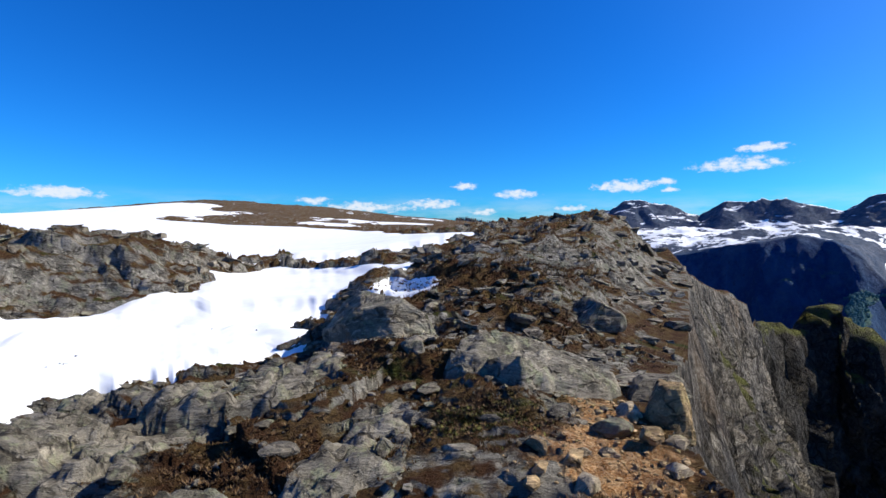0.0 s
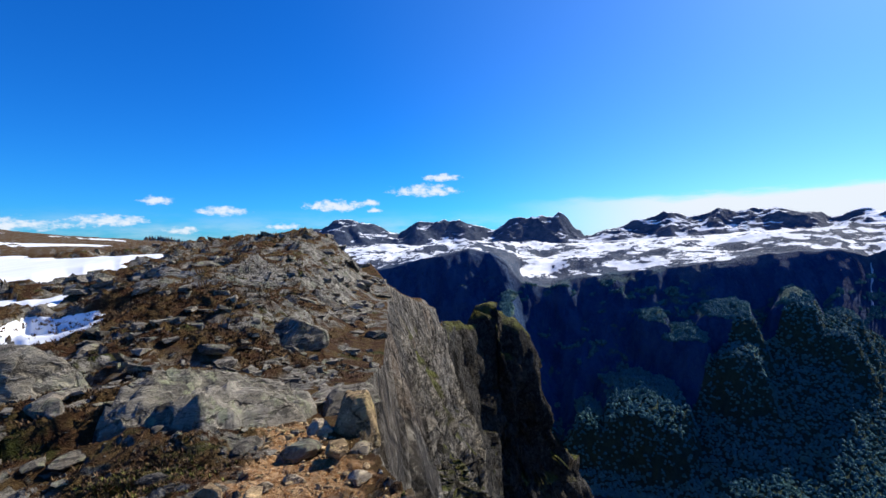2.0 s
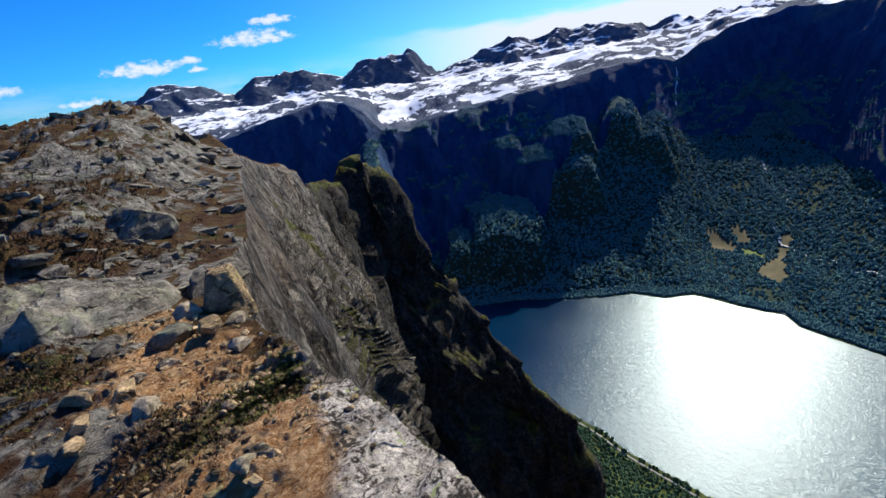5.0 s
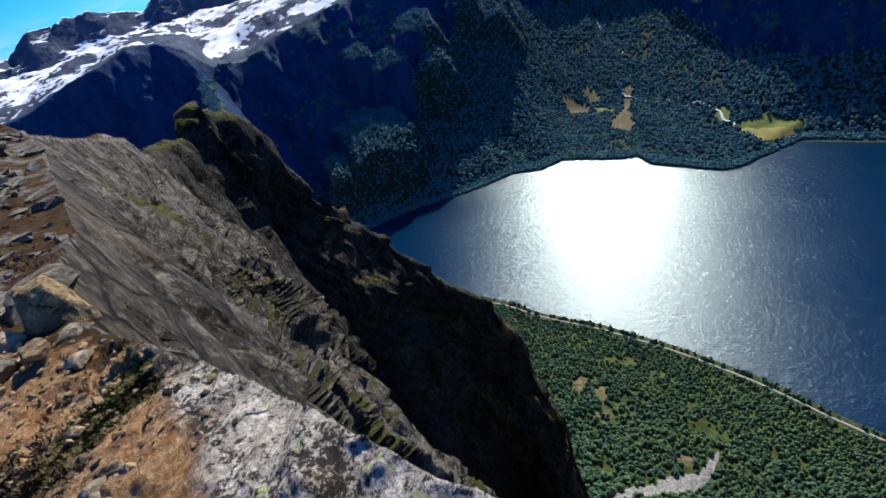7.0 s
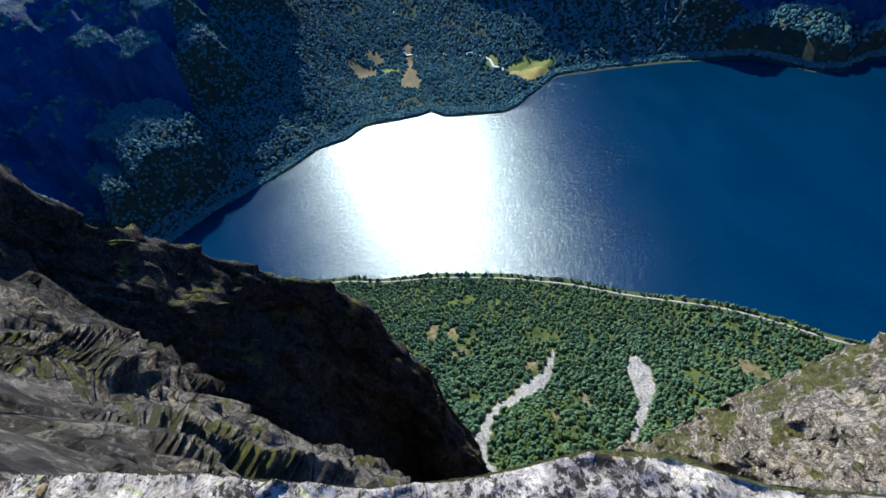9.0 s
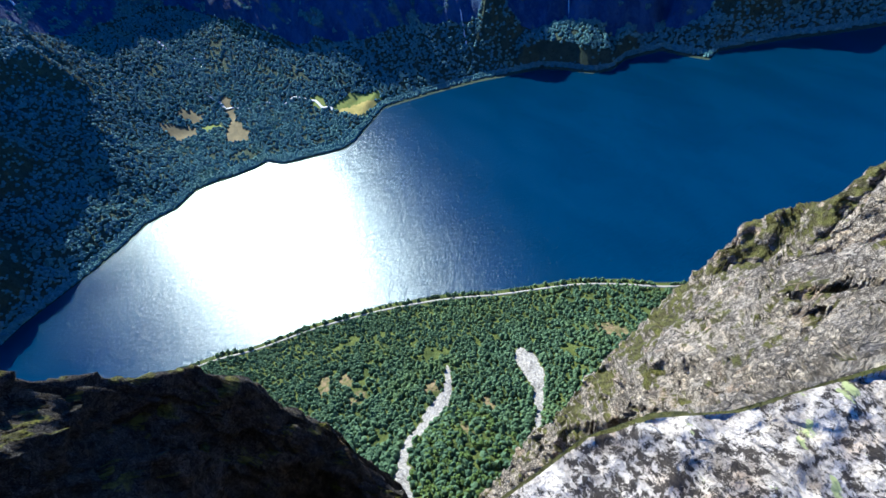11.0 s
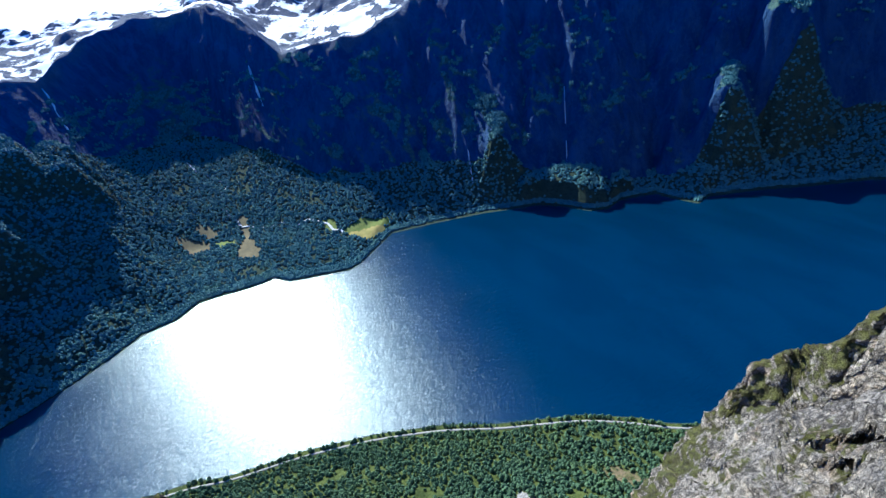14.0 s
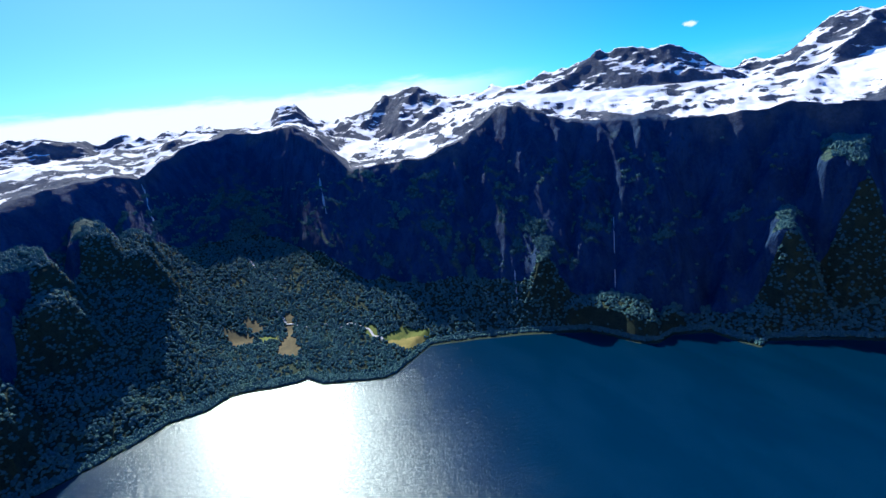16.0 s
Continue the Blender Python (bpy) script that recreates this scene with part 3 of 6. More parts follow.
def mat_cliff(name, tone, moss_lo=0.54, warm=0.6, tint=(1, 1, 1), size=1.0):
    """Steep gneiss split into upright blocks, with dark joints, pale fresh breaks and mossy ledges."""
    m, n, bsdf, pos = material(name)
    pos = stretched(n, pos, (size, size, size))
    shade = lambda c: tuple(q * tone * k for q, k in zip(c, tint))
    sway = n.add("ShaderNodeVectorMath", {0: n.add("ShaderNodeTexNoise", {"Vector": pos, "Scale": 0.35, "Detail": 5.0}).outputs["Color"], 1: (1.6, 1.6, 1.6)})
    sway.operation = "MULTIPLY"
    wob = n.add("ShaderNodeVectorMath", {0: pos, 1: sway.outputs[0]})
    lean = n.add("ShaderNodeMapping", {"Vector": wob.outputs[0], "Scale": (1.0, 1.0, 0.8), "Rotation": (radians(24), radians(-16), radians(30))}).outputs[0]
    t1, c1 = facets(n, lean, 0.16)
    t2, c2 = facets(n, lean, 0.5)
    t3, c3 = facets(n, lean, 1.5)
    a, b, c = n.noise(pos, 0.05, 8, 0.64), n.noise(pos, 0.4, 9, 0.72, 0.3), n.noise(pos, 2.4, 8, 0.75)
    col = n.mix(n.step(a, 0.38, 0.62), shade((0.13, 0.115, 0.10)), shade((0.33, 0.295, 0.25)))
    col = n.mix(n.math("MULTIPLY", n.step(t2, 0.45, 0.8), 0.7), col, shade((0.07, 0.062, 0.055)))
    col = n.mix(n.math("MULTIPLY", n.step(t3, 0.7, 0.95), 0.55), col, shade((0.50, 0.45, 0.38)))
    col = n.mix(n.math("MULTIPLY", n.step(b, 0.50, 0.60), 0.8), col, shade((0.075, 0.067, 0.058)))
    col = n.mix(n.math("MULTIPLY", n.step(c, 0.52, 0.62), 0.6), col, shade((0.52, 0.465, 0.39)))
    grain = n.noise(n.add("ShaderNodeMapping", {"Vector": pos, "Scale": (1.5, 1.5, 1.0), "Rotation": (radians(20), radians(-14), 0.0)}).outputs[0], 2.2, 9, 0.8)
    col = n.mix(n.math("MULTIPLY", n.step(grain, 0.52, 0.60), 0.75), col, shade((0.045, 0.042, 0.04)))
    col = n.mix(n.math("MULTIPLY", n.step(grain, 0.44, 0.36), 0.6), col, shade((0.60, 0.55, 0.48)))
    col = n.mix(n.math("MULTIPLY", n.step(n.noise(lean, 0.12, 5, 0.6), 0.55, 0.68), warm), col, shade((0.42, 0.29, 0.18)))
    run = n.noise(stretched(n, wob.outputs[0], (1.0, 1.0, 0.75), 30), 0.9, 8, 0.72, 0.3)
    col = n.mix(n.math("MULTIPLY", n.step(run, 0.53, 0.60), 0.65), col, shade((0.035, 0.031, 0.028)))
    col = n.mix(n.math("MULTIPLY", n.step(run, 0.44, 0.38), 0.75), col, shade((0.55, 0.50, 0.42)))
    gash = n.noise(stretched(n, wob.outputs[0], (1.0, 1.0, 0.8), 30), 0.2, 8, 0.7, 0.6)
    col = n.mix(n.math("MULTIPLY", n.step(gash, 0.57, 0.63), 0.85), col, shade((0.06, 0.053, 0.046)))
    col = n.mix(n.math("MULTIPLY", n.step(gash, 0.44, 0.34), 0.6), col, shade((0.56, 0.48, 0.37)))
    crack = n.math("SUBTRACT", 1.0, n.step(n.voronoi(lean, 0.55, "DISTANCE_TO_EDGE"), 0.01, 0.06))
    col = n.mix(n.math("MULTIPLY", crack, n.step(b, 0.40, 0.56)), col, shade((0.03, 0.027, 0.024)))
    col = n.mix(n.math("MULTIPLY", n.attr("fresh"), n.step(n.noise(pos, 1.1, 6, 0.7), 0.36, 0.56)), col, (0.56, 0.50, 0.42))
    ledge = n.math("ADD", upness(n), n.math("MULTIPLY", n.math("SUBTRACT", n.noise(pos, 0.09, 8, 0.65), 0.5), 2.0))
    ledge = n.math("ADD", ledge, n.math("MULTIPLY", n.attr("grass"), 0.38))
    moss = n.math("MULTIPLY", n.step(ledge, moss_lo, moss_lo + 0.22), 0.92)
    green = n.mix(n.step(n.noise(pos, 0.5, 6, 0.6), 0.4, 0.6), (0.075, 0.072, 0.02), (0.16, 0.165, 0.035))
    green = n.mix(n.math("MULTIPLY", n.step(c, 0.5, 0.64), 0.6), green, (0.03, 0.032, 0.012))
    col = n.mix(moss, col, green)
    relief = n.math("ADD", n.math("MULTIPLY", c1, 1.6), n.math("ADD", n.math("MULTIPLY", c2, 1.0), n.math("ADD", n.math("MULTIPLY", c3, 0.5), n.math("MULTIPLY", c, 0.5))))
    relief = n.math("SUBTRACT", relief, n.math("MULTIPLY", grain, 1.1))
    relief = n.math("SUBTRACT", n.math("ADD", relief, n.math("SUBTRACT", n.math("MULTIPLY", b, 1.2), n.math("ADD", n.math("MULTIPLY", run, 1.2), n.math("MULTIPLY", gash, 3.0)))), n.math("MULTIPLY", crack, 0.5))
    finish(n, bsdf, col, 0.88, n.bump(relief, 1.0, 1.2 / size), 0.2)
    return m


def mat_woodfloor(name, dark, light):
    m, n, bsdf, pos = material(name)
    col = n.mix(n.step(n.noise(pos, 0.035, 8, 0.65), 0.36, 0.64), dark, light)
    col = n.mix(n.step(n.noise(pos, 0.2, 6, 0.7), 0.5, 0.7), col, tuple(c * 0.45 for c in dark))
    col = n.mix(n.math("MULTIPLY", n.attr("bare"), n.step(n.noise(pos, 0.11, 6, 0.7), 0.36, 0.6)), col, (0.17, 0.13, 0.075))
    grit = n.mix(n.step(n.noise(pos, 0.35, 6, 0.7), 0.35, 0.65), (0.13, 0.125, 0.115), (0.33, 0.315, 0.29))
    edge = n.math("ADD", n.attr("scree"), n.math("MULTIPLY", n.math("SUBTRACT", n.noise(pos, 0.16, 7, 0.75), 0.5), 1.7))
    col = n.mix(n.step(edge, 0.45, 0.75), col, grit)
    finish(n, bsdf, col, 0.95, n.bump(n.noise(pos, 0.25, 8, 0.7), 1.0, 3.0), 0.1)
    return m


def mat_mountain():
    """Shaded gneiss walls with wet streaks and green ledges, blue haze in their base colours; above the brow melting
    snow between bare ribs.
    """
    m, n, bsdf, pos = material("hazy_mountain_rock_and_snow")
    high = n.add("ShaderNodeSeparateXYZ", {0: pos}).outputs[2]
    streak = stretched(n, pos, (0.02, 0.02, 0.004))
    a, b, c = n.noise(streak, 1.0, 9, 0.66, 0.4), n.noise(pos, 0.016, 9, 0.68), n.noise(pos, 0.09, 7, 0.7)
    up = upness(n)
    # wall rock: the blue haze of distance is painted into these colours
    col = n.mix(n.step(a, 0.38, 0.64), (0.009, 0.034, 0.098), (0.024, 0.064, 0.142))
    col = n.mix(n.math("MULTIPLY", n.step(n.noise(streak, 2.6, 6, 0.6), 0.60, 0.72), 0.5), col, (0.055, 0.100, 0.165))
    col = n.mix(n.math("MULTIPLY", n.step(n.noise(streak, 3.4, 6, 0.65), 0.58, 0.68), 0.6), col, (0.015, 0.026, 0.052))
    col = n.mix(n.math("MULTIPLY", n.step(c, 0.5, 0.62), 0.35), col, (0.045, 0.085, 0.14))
    # turf and scrub hold on the flatter ledges, their green shifted to blue as haze
    turf = n.math("ADD", up, n.math("MULTIPLY", n.math("SUBTRACT", b, 0.5), 0.7))
    turf = n.math("MULTIPLY", n.step(turf, 0.64, 0.78), n.math("MULTIPLY", n.step(high, -60.0, -220.0), 0.85))
    col = n.mix(turf, col, n.mix(n.step(c, 0.4, 0.62), (0.030, 0.076, 0.062), (0.080, 0.125, 0.082)))
    # bare upland rock, with the blue of haze and shade put into its colour
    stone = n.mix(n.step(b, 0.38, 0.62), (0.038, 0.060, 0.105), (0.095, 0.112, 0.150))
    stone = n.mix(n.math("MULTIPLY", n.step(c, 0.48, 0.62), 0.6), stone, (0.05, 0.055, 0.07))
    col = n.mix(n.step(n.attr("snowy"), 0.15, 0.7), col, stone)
    # snow lies in the hollows and along the contours
    flat = stretched(n, pos, (1.0, 1.0, 3.2), 20)
    patch = n.math("ADD", n.math("MULTIPLY", n.noise(flat, 0.0036, 5, 0.55, 0.6), 1.25), n.math("MULTIPLY", n.noise(flat, 0.016, 9, 0.68, 0.9), 0.75))
    where = n.math("ADD", n.math("MULTIPLY", n.step(up, 0.70, 0.96), 0.42), patch)
    where = n.math("ADD", where, n.math("MULTIPLY", n.math("SUBTRACT", n.attr("snowy"), 1.0), 0.42))
    snow = n.math("MULTIPLY", n.step(where, 1.30, 1.33), n.step(high, -330.0, -180.0))
    col = n.mix(snow, col, (0.80, 0.82, 0.86))
    relief = n.math("ADD", n.math("MULTIPLY", n.math("ADD", a, n.math("ADD", b, n.math("MULTIPLY", c, 0.35))), n.math("SUBTRACT", 1.0, n.math("MULTIPLY", snow, 0.75))), n.math("MULTIPLY", snow, 0.1))
    finish(n, bsdf, col, 0.9, n.bump(relief, 0.9, 14.0), 0.1)
    return m


def mat_snow():
    m, n, bsdf, pos = material("old_snow")
    a = n.noise(stretched(n, pos, (1, 2.6, 1), 35), 0.6, 6, 0.6)
    col = n.mix(n.step(a, 0.3, 0.7), (0.78, 0.80, 0.82), (0.88, 0.89, 0.9))
    col = n.mix(n.math("MULTIPLY", n.step(n.noise(pos, 1.1, 7, 0.7), 0.6, 0.78), 0.25), col, (0.5, 0.46, 0.42))
    finish(n, bsdf, col, 0.65, n.bump(n.math("ADD", a, n.math("MULTIPLY", n.noise(pos, 9, 4, 0.6), 0.15)), 0.25, 0.06), 0.2)
    return m


def mat_water():
    m, n, bsdf, pos = material("lake_water")
    wind = stretched(n, pos, (0.004, 0.009, 1.0), 40)
    deep = n.mix(n.step(n.noise(wind, 1.0, 4, 0.55), 0.35, 0.65), (0.0, 0.0138, 0.0365), (0.001, 0.017, 0.044))
    ripple = n.noise(stretched(n, pos, (0.34, 0.15, 1.0), 20), 1.0, 5, 0.7)
    chop = n.noise(stretched(n, pos, (0.10, 0.05, 1), 26), 1.0, 4, 0.65)
    normal = n.bump(n.math("ADD", n.math("MULTIPLY", ripple, 1.2), n.math("MULTIPLY", chop, 1.7)), 0.6, 1.0)
    calm = n.step(n.noise(stretched(n, pos, (0.012, 0.003, 1), 60), 1.0, 5, 0.6), 0.35, 0.65)
    rough = n.add("ShaderNodeMapRange", {0: calm, 3: 0.29, 4: 0.31}).outputs[0]
    body = n.add("ShaderNodeBsdfDiffuse", {"Color": deep, "Normal": normal})
    gloss = n.add("ShaderNodeBsdfAnisotropic", {"Color": (0.78, 0.94, 1, 1), "Roughness": rough, "Normal": normal})
    gloss.distribution = "BECKMANN"
    fres = n.add("ShaderNodeFresnel", {"IOR": 1.43})
    both = n.add("ShaderNodeMixShader", {0: fres.outputs[0], 1: body.outputs[0], 2: gloss.outputs[0]})
    out = [x for x in n.tree.nodes if x.type == "OUTPUT_MATERIAL"][0]
    n.tree.links.new(both.outputs[0], out.inputs[0])
    n.tree.nodes.remove(bsdf)
    return m


def mat_leaves(name, dark, light, warm):
    m, n, bsdf, pos = material(name)
    rnd = n.add("ShaderNodeNewGeometry").outputs["Random Per Island"]
    col = n.mix(rnd, dark, light)
    col = n.mix(n.math("MULTIPLY", n.step(n.noise(pos, 0.012, 5, 0.6), 0.5, 0.68), 0.6), col, warm)
    col = n.mix(n.math("MULTIPLY", n.step(n.noise(pos, 0.7, 4, 0.7), 0.5, 0.7), 0.5), col, tuple(c * 0.4 for c in dark))
    finish(n, bsdf, col, 0.8, n.bump(n.noise(pos, 0.9, 5, 0.7), 1.0, 1.2), 0.15)
    return m


def mat_plain(name, a, b, scale, rough=0.9, bump=0.0, dist=0.1):
    m, n, bsdf, pos = material(name)
    t = n.noise(pos, scale, 7, 0.68)
    finish(n, bsdf, n.mix(n.step(t, 0.35, 0.65), a, b), rough, n.bump(t, bump, dist) if bump else None, 0.2)
    return m


def mat_stone(name, tint, lichen=0.35):
    """Loose rock and outcrops: the same gneiss in another tint, with crusts of lichen."""
    m, n, bsdf, pos = material(name)
    rnd = n.add("ShaderNodeObjectInfo").outputs["Random"]
    col, relief = granite(n, pos)
    col = n.mix(1.0, col, tint, "MULTIPLY")
    col = n.mix(n.math("MULTIPLY", rnd, 0.4), col, n.mix(1.0, col, (0.55, 0.52, 0.48), "MULTIPLY"))
    crust = n.step(n.noise(pos, 15, 7, 0.72, 0.4), 0.56, 0.62)
    col = n.mix(n.math("MULTIPLY", crust, lichen), col, (0.07, 0.068, 0.055))
    green = n.math("MULTIPLY", n.step(n.noise(pos, 4.5, 6, 0.66), 0.56, 0.64), lichen)
    col = n.mix(green, col, (0.27, 0.28, 0.17))
    relief = n.math("ADD", relief, n.math("MULTIPLY", n.noise(stretched(n, pos, (2, 2, 14), 15), 1.2, 6, 0.65), 0.5))
    relief = n.math("ADD", relief, n.math("MULTIPLY", n.noise(pos, 90, 4, 0.7), 0.10))
    finish(n, bsdf, col, 0.92, n.bump(relief, 0.9, 0.075), 0.15)
    return m


GROUND, MOUNTAIN, SNOW, WATER = mat_ground(), mat_mountain(), mat_snow(), mat_water()
# the third is the cliff gneiss darkened, the spur's shade put into its colour
CLIFF, PALE_CLIFF, SHADED_CLIFF = mat_cliff("cliff_gneiss", 0.84, 0.50, 0.35, (1.0, 0.99, 0.97)), mat_cliff("pale_cliff_gneiss", 1.75, 0.76, 0.4, (1.0, 0.97, 0.92), 0.5), mat_cliff("shaded_cliff_gneiss", 0.26, 0.48)
NEAR_FLOOR = mat_woodfloor("near_wood_floor", (0.035, 0.05, 0.014), (0.075, 0.095, 0.025))
# floor greens pushed towards blue, haze of the far shore put into the colour
FAR_FLOOR = mat_woodfloor("hazy_far_wood_floor", (0.028, 0.046, 0.032), (0.042, 0.062, 0.04))
NEAR_LEAF = mat_leaves("birch_leaves", (0.038, 0.078, 0.042), (0.084, 0.145, 0.072), (0.10, 0.155, 0.055))
# far leaves lose red and gain blue: distance haze painted into the foliage
FAR_LEAF = mat_leaves("hazy_far_leaves", (0.036, 0.115, 0.125), (0.085, 0.195, 0.190), (0.10, 0.195, 0.14))
ROAD = mat_plain("road_gravel", (0.21, 0.20, 0.18), (0.31, 0.295, 0.27), 0.6)
FALL = mat_plain("falling_water", (0.33, 0.35, 0.37), (0.6, 0.62, 0.64), 0.08, 0.6)
STONE_GREY = mat_stone("grey_stone", (1.05, 1.0, 0.93), 0.6)
STONE_PALE = mat_stone("pale_stone", (2.0, 1.75, 1.4), 0.12)
STONE_TAN = mat_stone("ochre_stone", (2.1, 1.6, 1.0), 0.1)
HAY = mat_plain("mown_meadow", (0.20, 0.185, 0.05), (0.30, 0.25, 0.075), 0.02)
GRASS = mat_plain("green_meadow", (0.085, 0.125, 0.025), (0.15, 0.18, 0.04), 0.02)
TAN = mat_plain("dry_meadow", (0.085, 0.075, 0.04), (0.13, 0.108, 0.055), 0.03)


# ---- meshes from arrays ----
def array_mesh(name, verts, quads, mat, attrs=None, smooth_shade=True):
    me = bpy.data.meshes.new(name)
    n, k = len(quads), quads.shape[1]
    me.vertices.add(len(verts))
    me.vertices.foreach_set("co", np.ascontiguousarray(verts, np.float32).ravel())
    me.loops.add(n * k)
    me.loops.foreach_set("vertex_index", np.ascontiguousarray(quads, np.int32).ravel())
    me.polygons.add(n)
    me.polygons.foreach_set("loop_start", np.arange(0, n * k, k, dtype=np.int32))
    me.polygons.foreach_set("use_smooth", np.full(n, smooth_shade, bool))
    me.update(calc_edges=True)
    for key, val in (attrs or {}).items():
        a = me.attributes.new(key, "FLOAT", "POINT")
        a.data.foreach_set("value", np.ascontiguousarray(val, np.float32))
    me.materials.append(mat)
    return me


# ---- the land: one sheet from the lookout to the horizon ----
az_cols = np.concatenate([np.arange(-50, 192.01, 0.25), np.arange(194, 310, 3.0)])
AZ = np.radians(az_cols)
NA = len(AZ)
an, rn = shore_range(NEAR_SHORE)
af, rf = shore_range(FAR_SHORE)
deg = np.where(az_cols > 0, az_cols, 0)
rN, rF = np.interp(deg, an, rn), np.interp(deg, af, rf)
rF = np.maximum(rF, rN + 60)
tabs = [polar_rows(t) for t in (APRON, LIP, FEET, PEAKS)]
bell = np.exp(-0.5 * (np.arange(-12, 13) / 5.0) ** 2)
bell /= bell.sum()
ease = lambda v: np.convolve(np.pad(v, 12, mode="edge"), bell, mode="valid")
rK = [ease(np.interp(deg, t[0], t[1])) for t in tabs]
tall = rK[1] * np.interp(deg, tabs[1][0], (tabs[1][2] - 1.65) / tabs[1][1]) - rK[0] * np.interp(deg, tabs[0][0], (tabs[0][2] - 1.65) / tabs[0][1])
wide = np.interp(deg, [0, 60, 97, 112, 150, 170], [0.85, 0.8, 0.76, 0.82, 1.0, 1.15]) * tall * np.clip(np.cos(np.radians(deg - SUN_AZ)), 0.3, 1) / math.tan(radians(SUN_EL))
rK[1] = rK[0] + ease(np.clip(wide, 0.4 * (rK[1] - rK[0]), 1.25 * (rK[1] - rK[0])))
zK = [1.65 + r * np.interp(deg, t[0], (t[2] - 1.65) / t[1]) for r, t in zip(rK, tabs)]
zK[0] = ease(zK[0])
jag = fbm(deg * 1.0, deg * 0, 5.0, 5, 205, 0.62)
rK[1] = rK[1] + 25 * fbm(deg, deg * 0, 4.5, 3, 206)
zK[1] = zK[1] + np.radians(0.4) * rK[1] * jag * smooth(deg, 60, 100) + np.radians(0.4) * rK[1] * jag
rK[0] = np.maximum(rK[0], rF + 60)
rK[1] = np.maximum(rK[1], rK[0] + 120)
rK[2] = np.maximum(rK[2], rK[1] + 150)
rise_r = rK[2] + np.maximum(0.36 * (rK[3] - rK[2]), 140)
zK[3] = 1.65 + (zK[3] - 1.65) * rise_r / rK[3]
rK[3] = rise_r
# valley floor behind the delta
r_floor = rF + (rK[0] - rF) * np.interp(deg, [60, 72, 79, 84, 89, 93, 97, 104, 110], [0.45, 0.45, 0.40, 0.36, 0.34, 0.45, 0.35, 0.30, 0.4])
z_floor = np.interp(deg, [60, 70, 78, 82, 88, 93, 97, 105, 109, 116], [0.33, 0.33, 0.22, 0.04, 0.05, 0.2, 0.18, 0.12, 0.3, 0.4]) * (zK[0] - LAKE) + LAKE
hill = (az_cols < 1.5) | (az_cols > 195.5)


def spread(a, b, n):
    return a[:, None] + (b - a)[:, None] * (np.arange(n) / n)[None]


one = np.ones(NA)
# rows of the sheet crowd where the ground falls away steeply
NEAR_ROWS = 760
trial_r = np.geomspace(0.25, 290, 420)
trial_z, _, _ = near_height(np.sin(AZ[::3])[:, None] * trial_r, np.cos(AZ[::3])[:, None] * trial_r)
away = np.hypot(trial_r[None], trial_z - 1.65)
climb = np.arctan2(trial_z - 1.65, trial_r[None])
weight = np.abs(np.diff(climb, axis=1)) + 0.3 * np.hypot(np.diff(trial_r)[None], np.diff(trial_z, axis=1)) / away[:, 1:] + 0.25 * np.diff(np.log(trial_r))[None]
weight = weight * np.where(trial_r[1:] < 0.9, 0.25, 1.0)
along = np.concatenate([np.zeros((len(weight), 1)), np.cumsum(weight, 1)], 1)
share = np.linspace(0, 1, NEAR_ROWS, endpoint=False)
coarse = np.stack([np.interp(share * c[-1], c, trial_r) for c in along])
coarse = sum(np.roll(coarse, k, 0) for k in (-1, 0, 1)) / 3
near_r = np.stack([np.interp(np.arange(NA), np.arange(0, NA, 3), coarse[:, j]) for j in range(NEAR_ROWS)], 1)
ends = [290 * one, rN, rF, r_floor, rK[0], rK[1], rK[2], rK[3], rK[3] + 90 * one, 4940 * one]
counts = [70, 5, 16, 40, 84, 48, 60, 5, 3]
radii = np.concatenate([near_r] + [spread(a, b, c) for a, b, c in zip(ends, ends[1:], counts)] + [4940 * one[:, None]], axis=1)
NR = radii.shape[1]
# one row of the sheet runs exactly along the brow
e_pts = np.array([(e[0], e[1]) for e in EDGE])
for i, a in enumerate(AZ):
    u = np.array([math.sin(a), math.cos(a)])
    best = 1e9
    for p, q in zip(e_pts, e_pts[1:]):
        d = q - p
        det = u[0] * -d[1] + u[1] * d[0]
        if abs(det) > 1e-9:
            r = (p[0] * -d[1] + p[1] * d[0]) / det
            s = (u[0] * p[1] - u[1] * p[0]) / det
            if 0 <= s <= 1 and 0.3 < r < best:
                best = r
    if best < 120:
        j = int(np.searchsorted(radii[i], best))
        radii[i, j - 1], radii[i, j] = best * 0.9985, best * 1.0015
radii.sort(axis=1)
X, Y = np.sin(AZ)[:, None] * radii, np.cos(AZ)[:, None] * radii
kn = NEAR_ROWS + counts[0] + 3
Z, ZONE = np.zeros_like(X), np.zeros(X.shape, int)
Z[:, :kn], ZONE[:, :kn], _ = near_height(X[:, :kn], Y[:, :kn])

# the far side: heights between the shore, the apron, the brow, the feet of the peaks and the peaks
fx, fy = X[:, kn:], Y[:, kn:]
far_r = radii[:, kn:]
in_wall = smooth(far_r, rF[:, None] + 40, rK[0][:, None] + 60) * (1 - smooth(far_r, rK[1][:, None] - 60, rK[1][:, None] + 30))
knots_r = np.stack([rN, rN + 8, rF - 6, rF, r_floor, rK[0], rK[0] + 0.52 * (rK[1] - rK[0]), rK[1], rK[2], rK[3], rK[3] + 90, np.maximum(rK[3] + 200, 4900)], 1)
knots_z = np.stack([0 * one + LAKE - 2, 0 * one + LAKE - 6, 0 * one + LAKE - 4, 0 * one + LAKE + 1, z_floor, zK[0], zK[0] + 0.47 * (zK[1] - zK[0]), zK[1], zK[2], zK[3], zK[3] - 60, zK[3] - 200], 1)
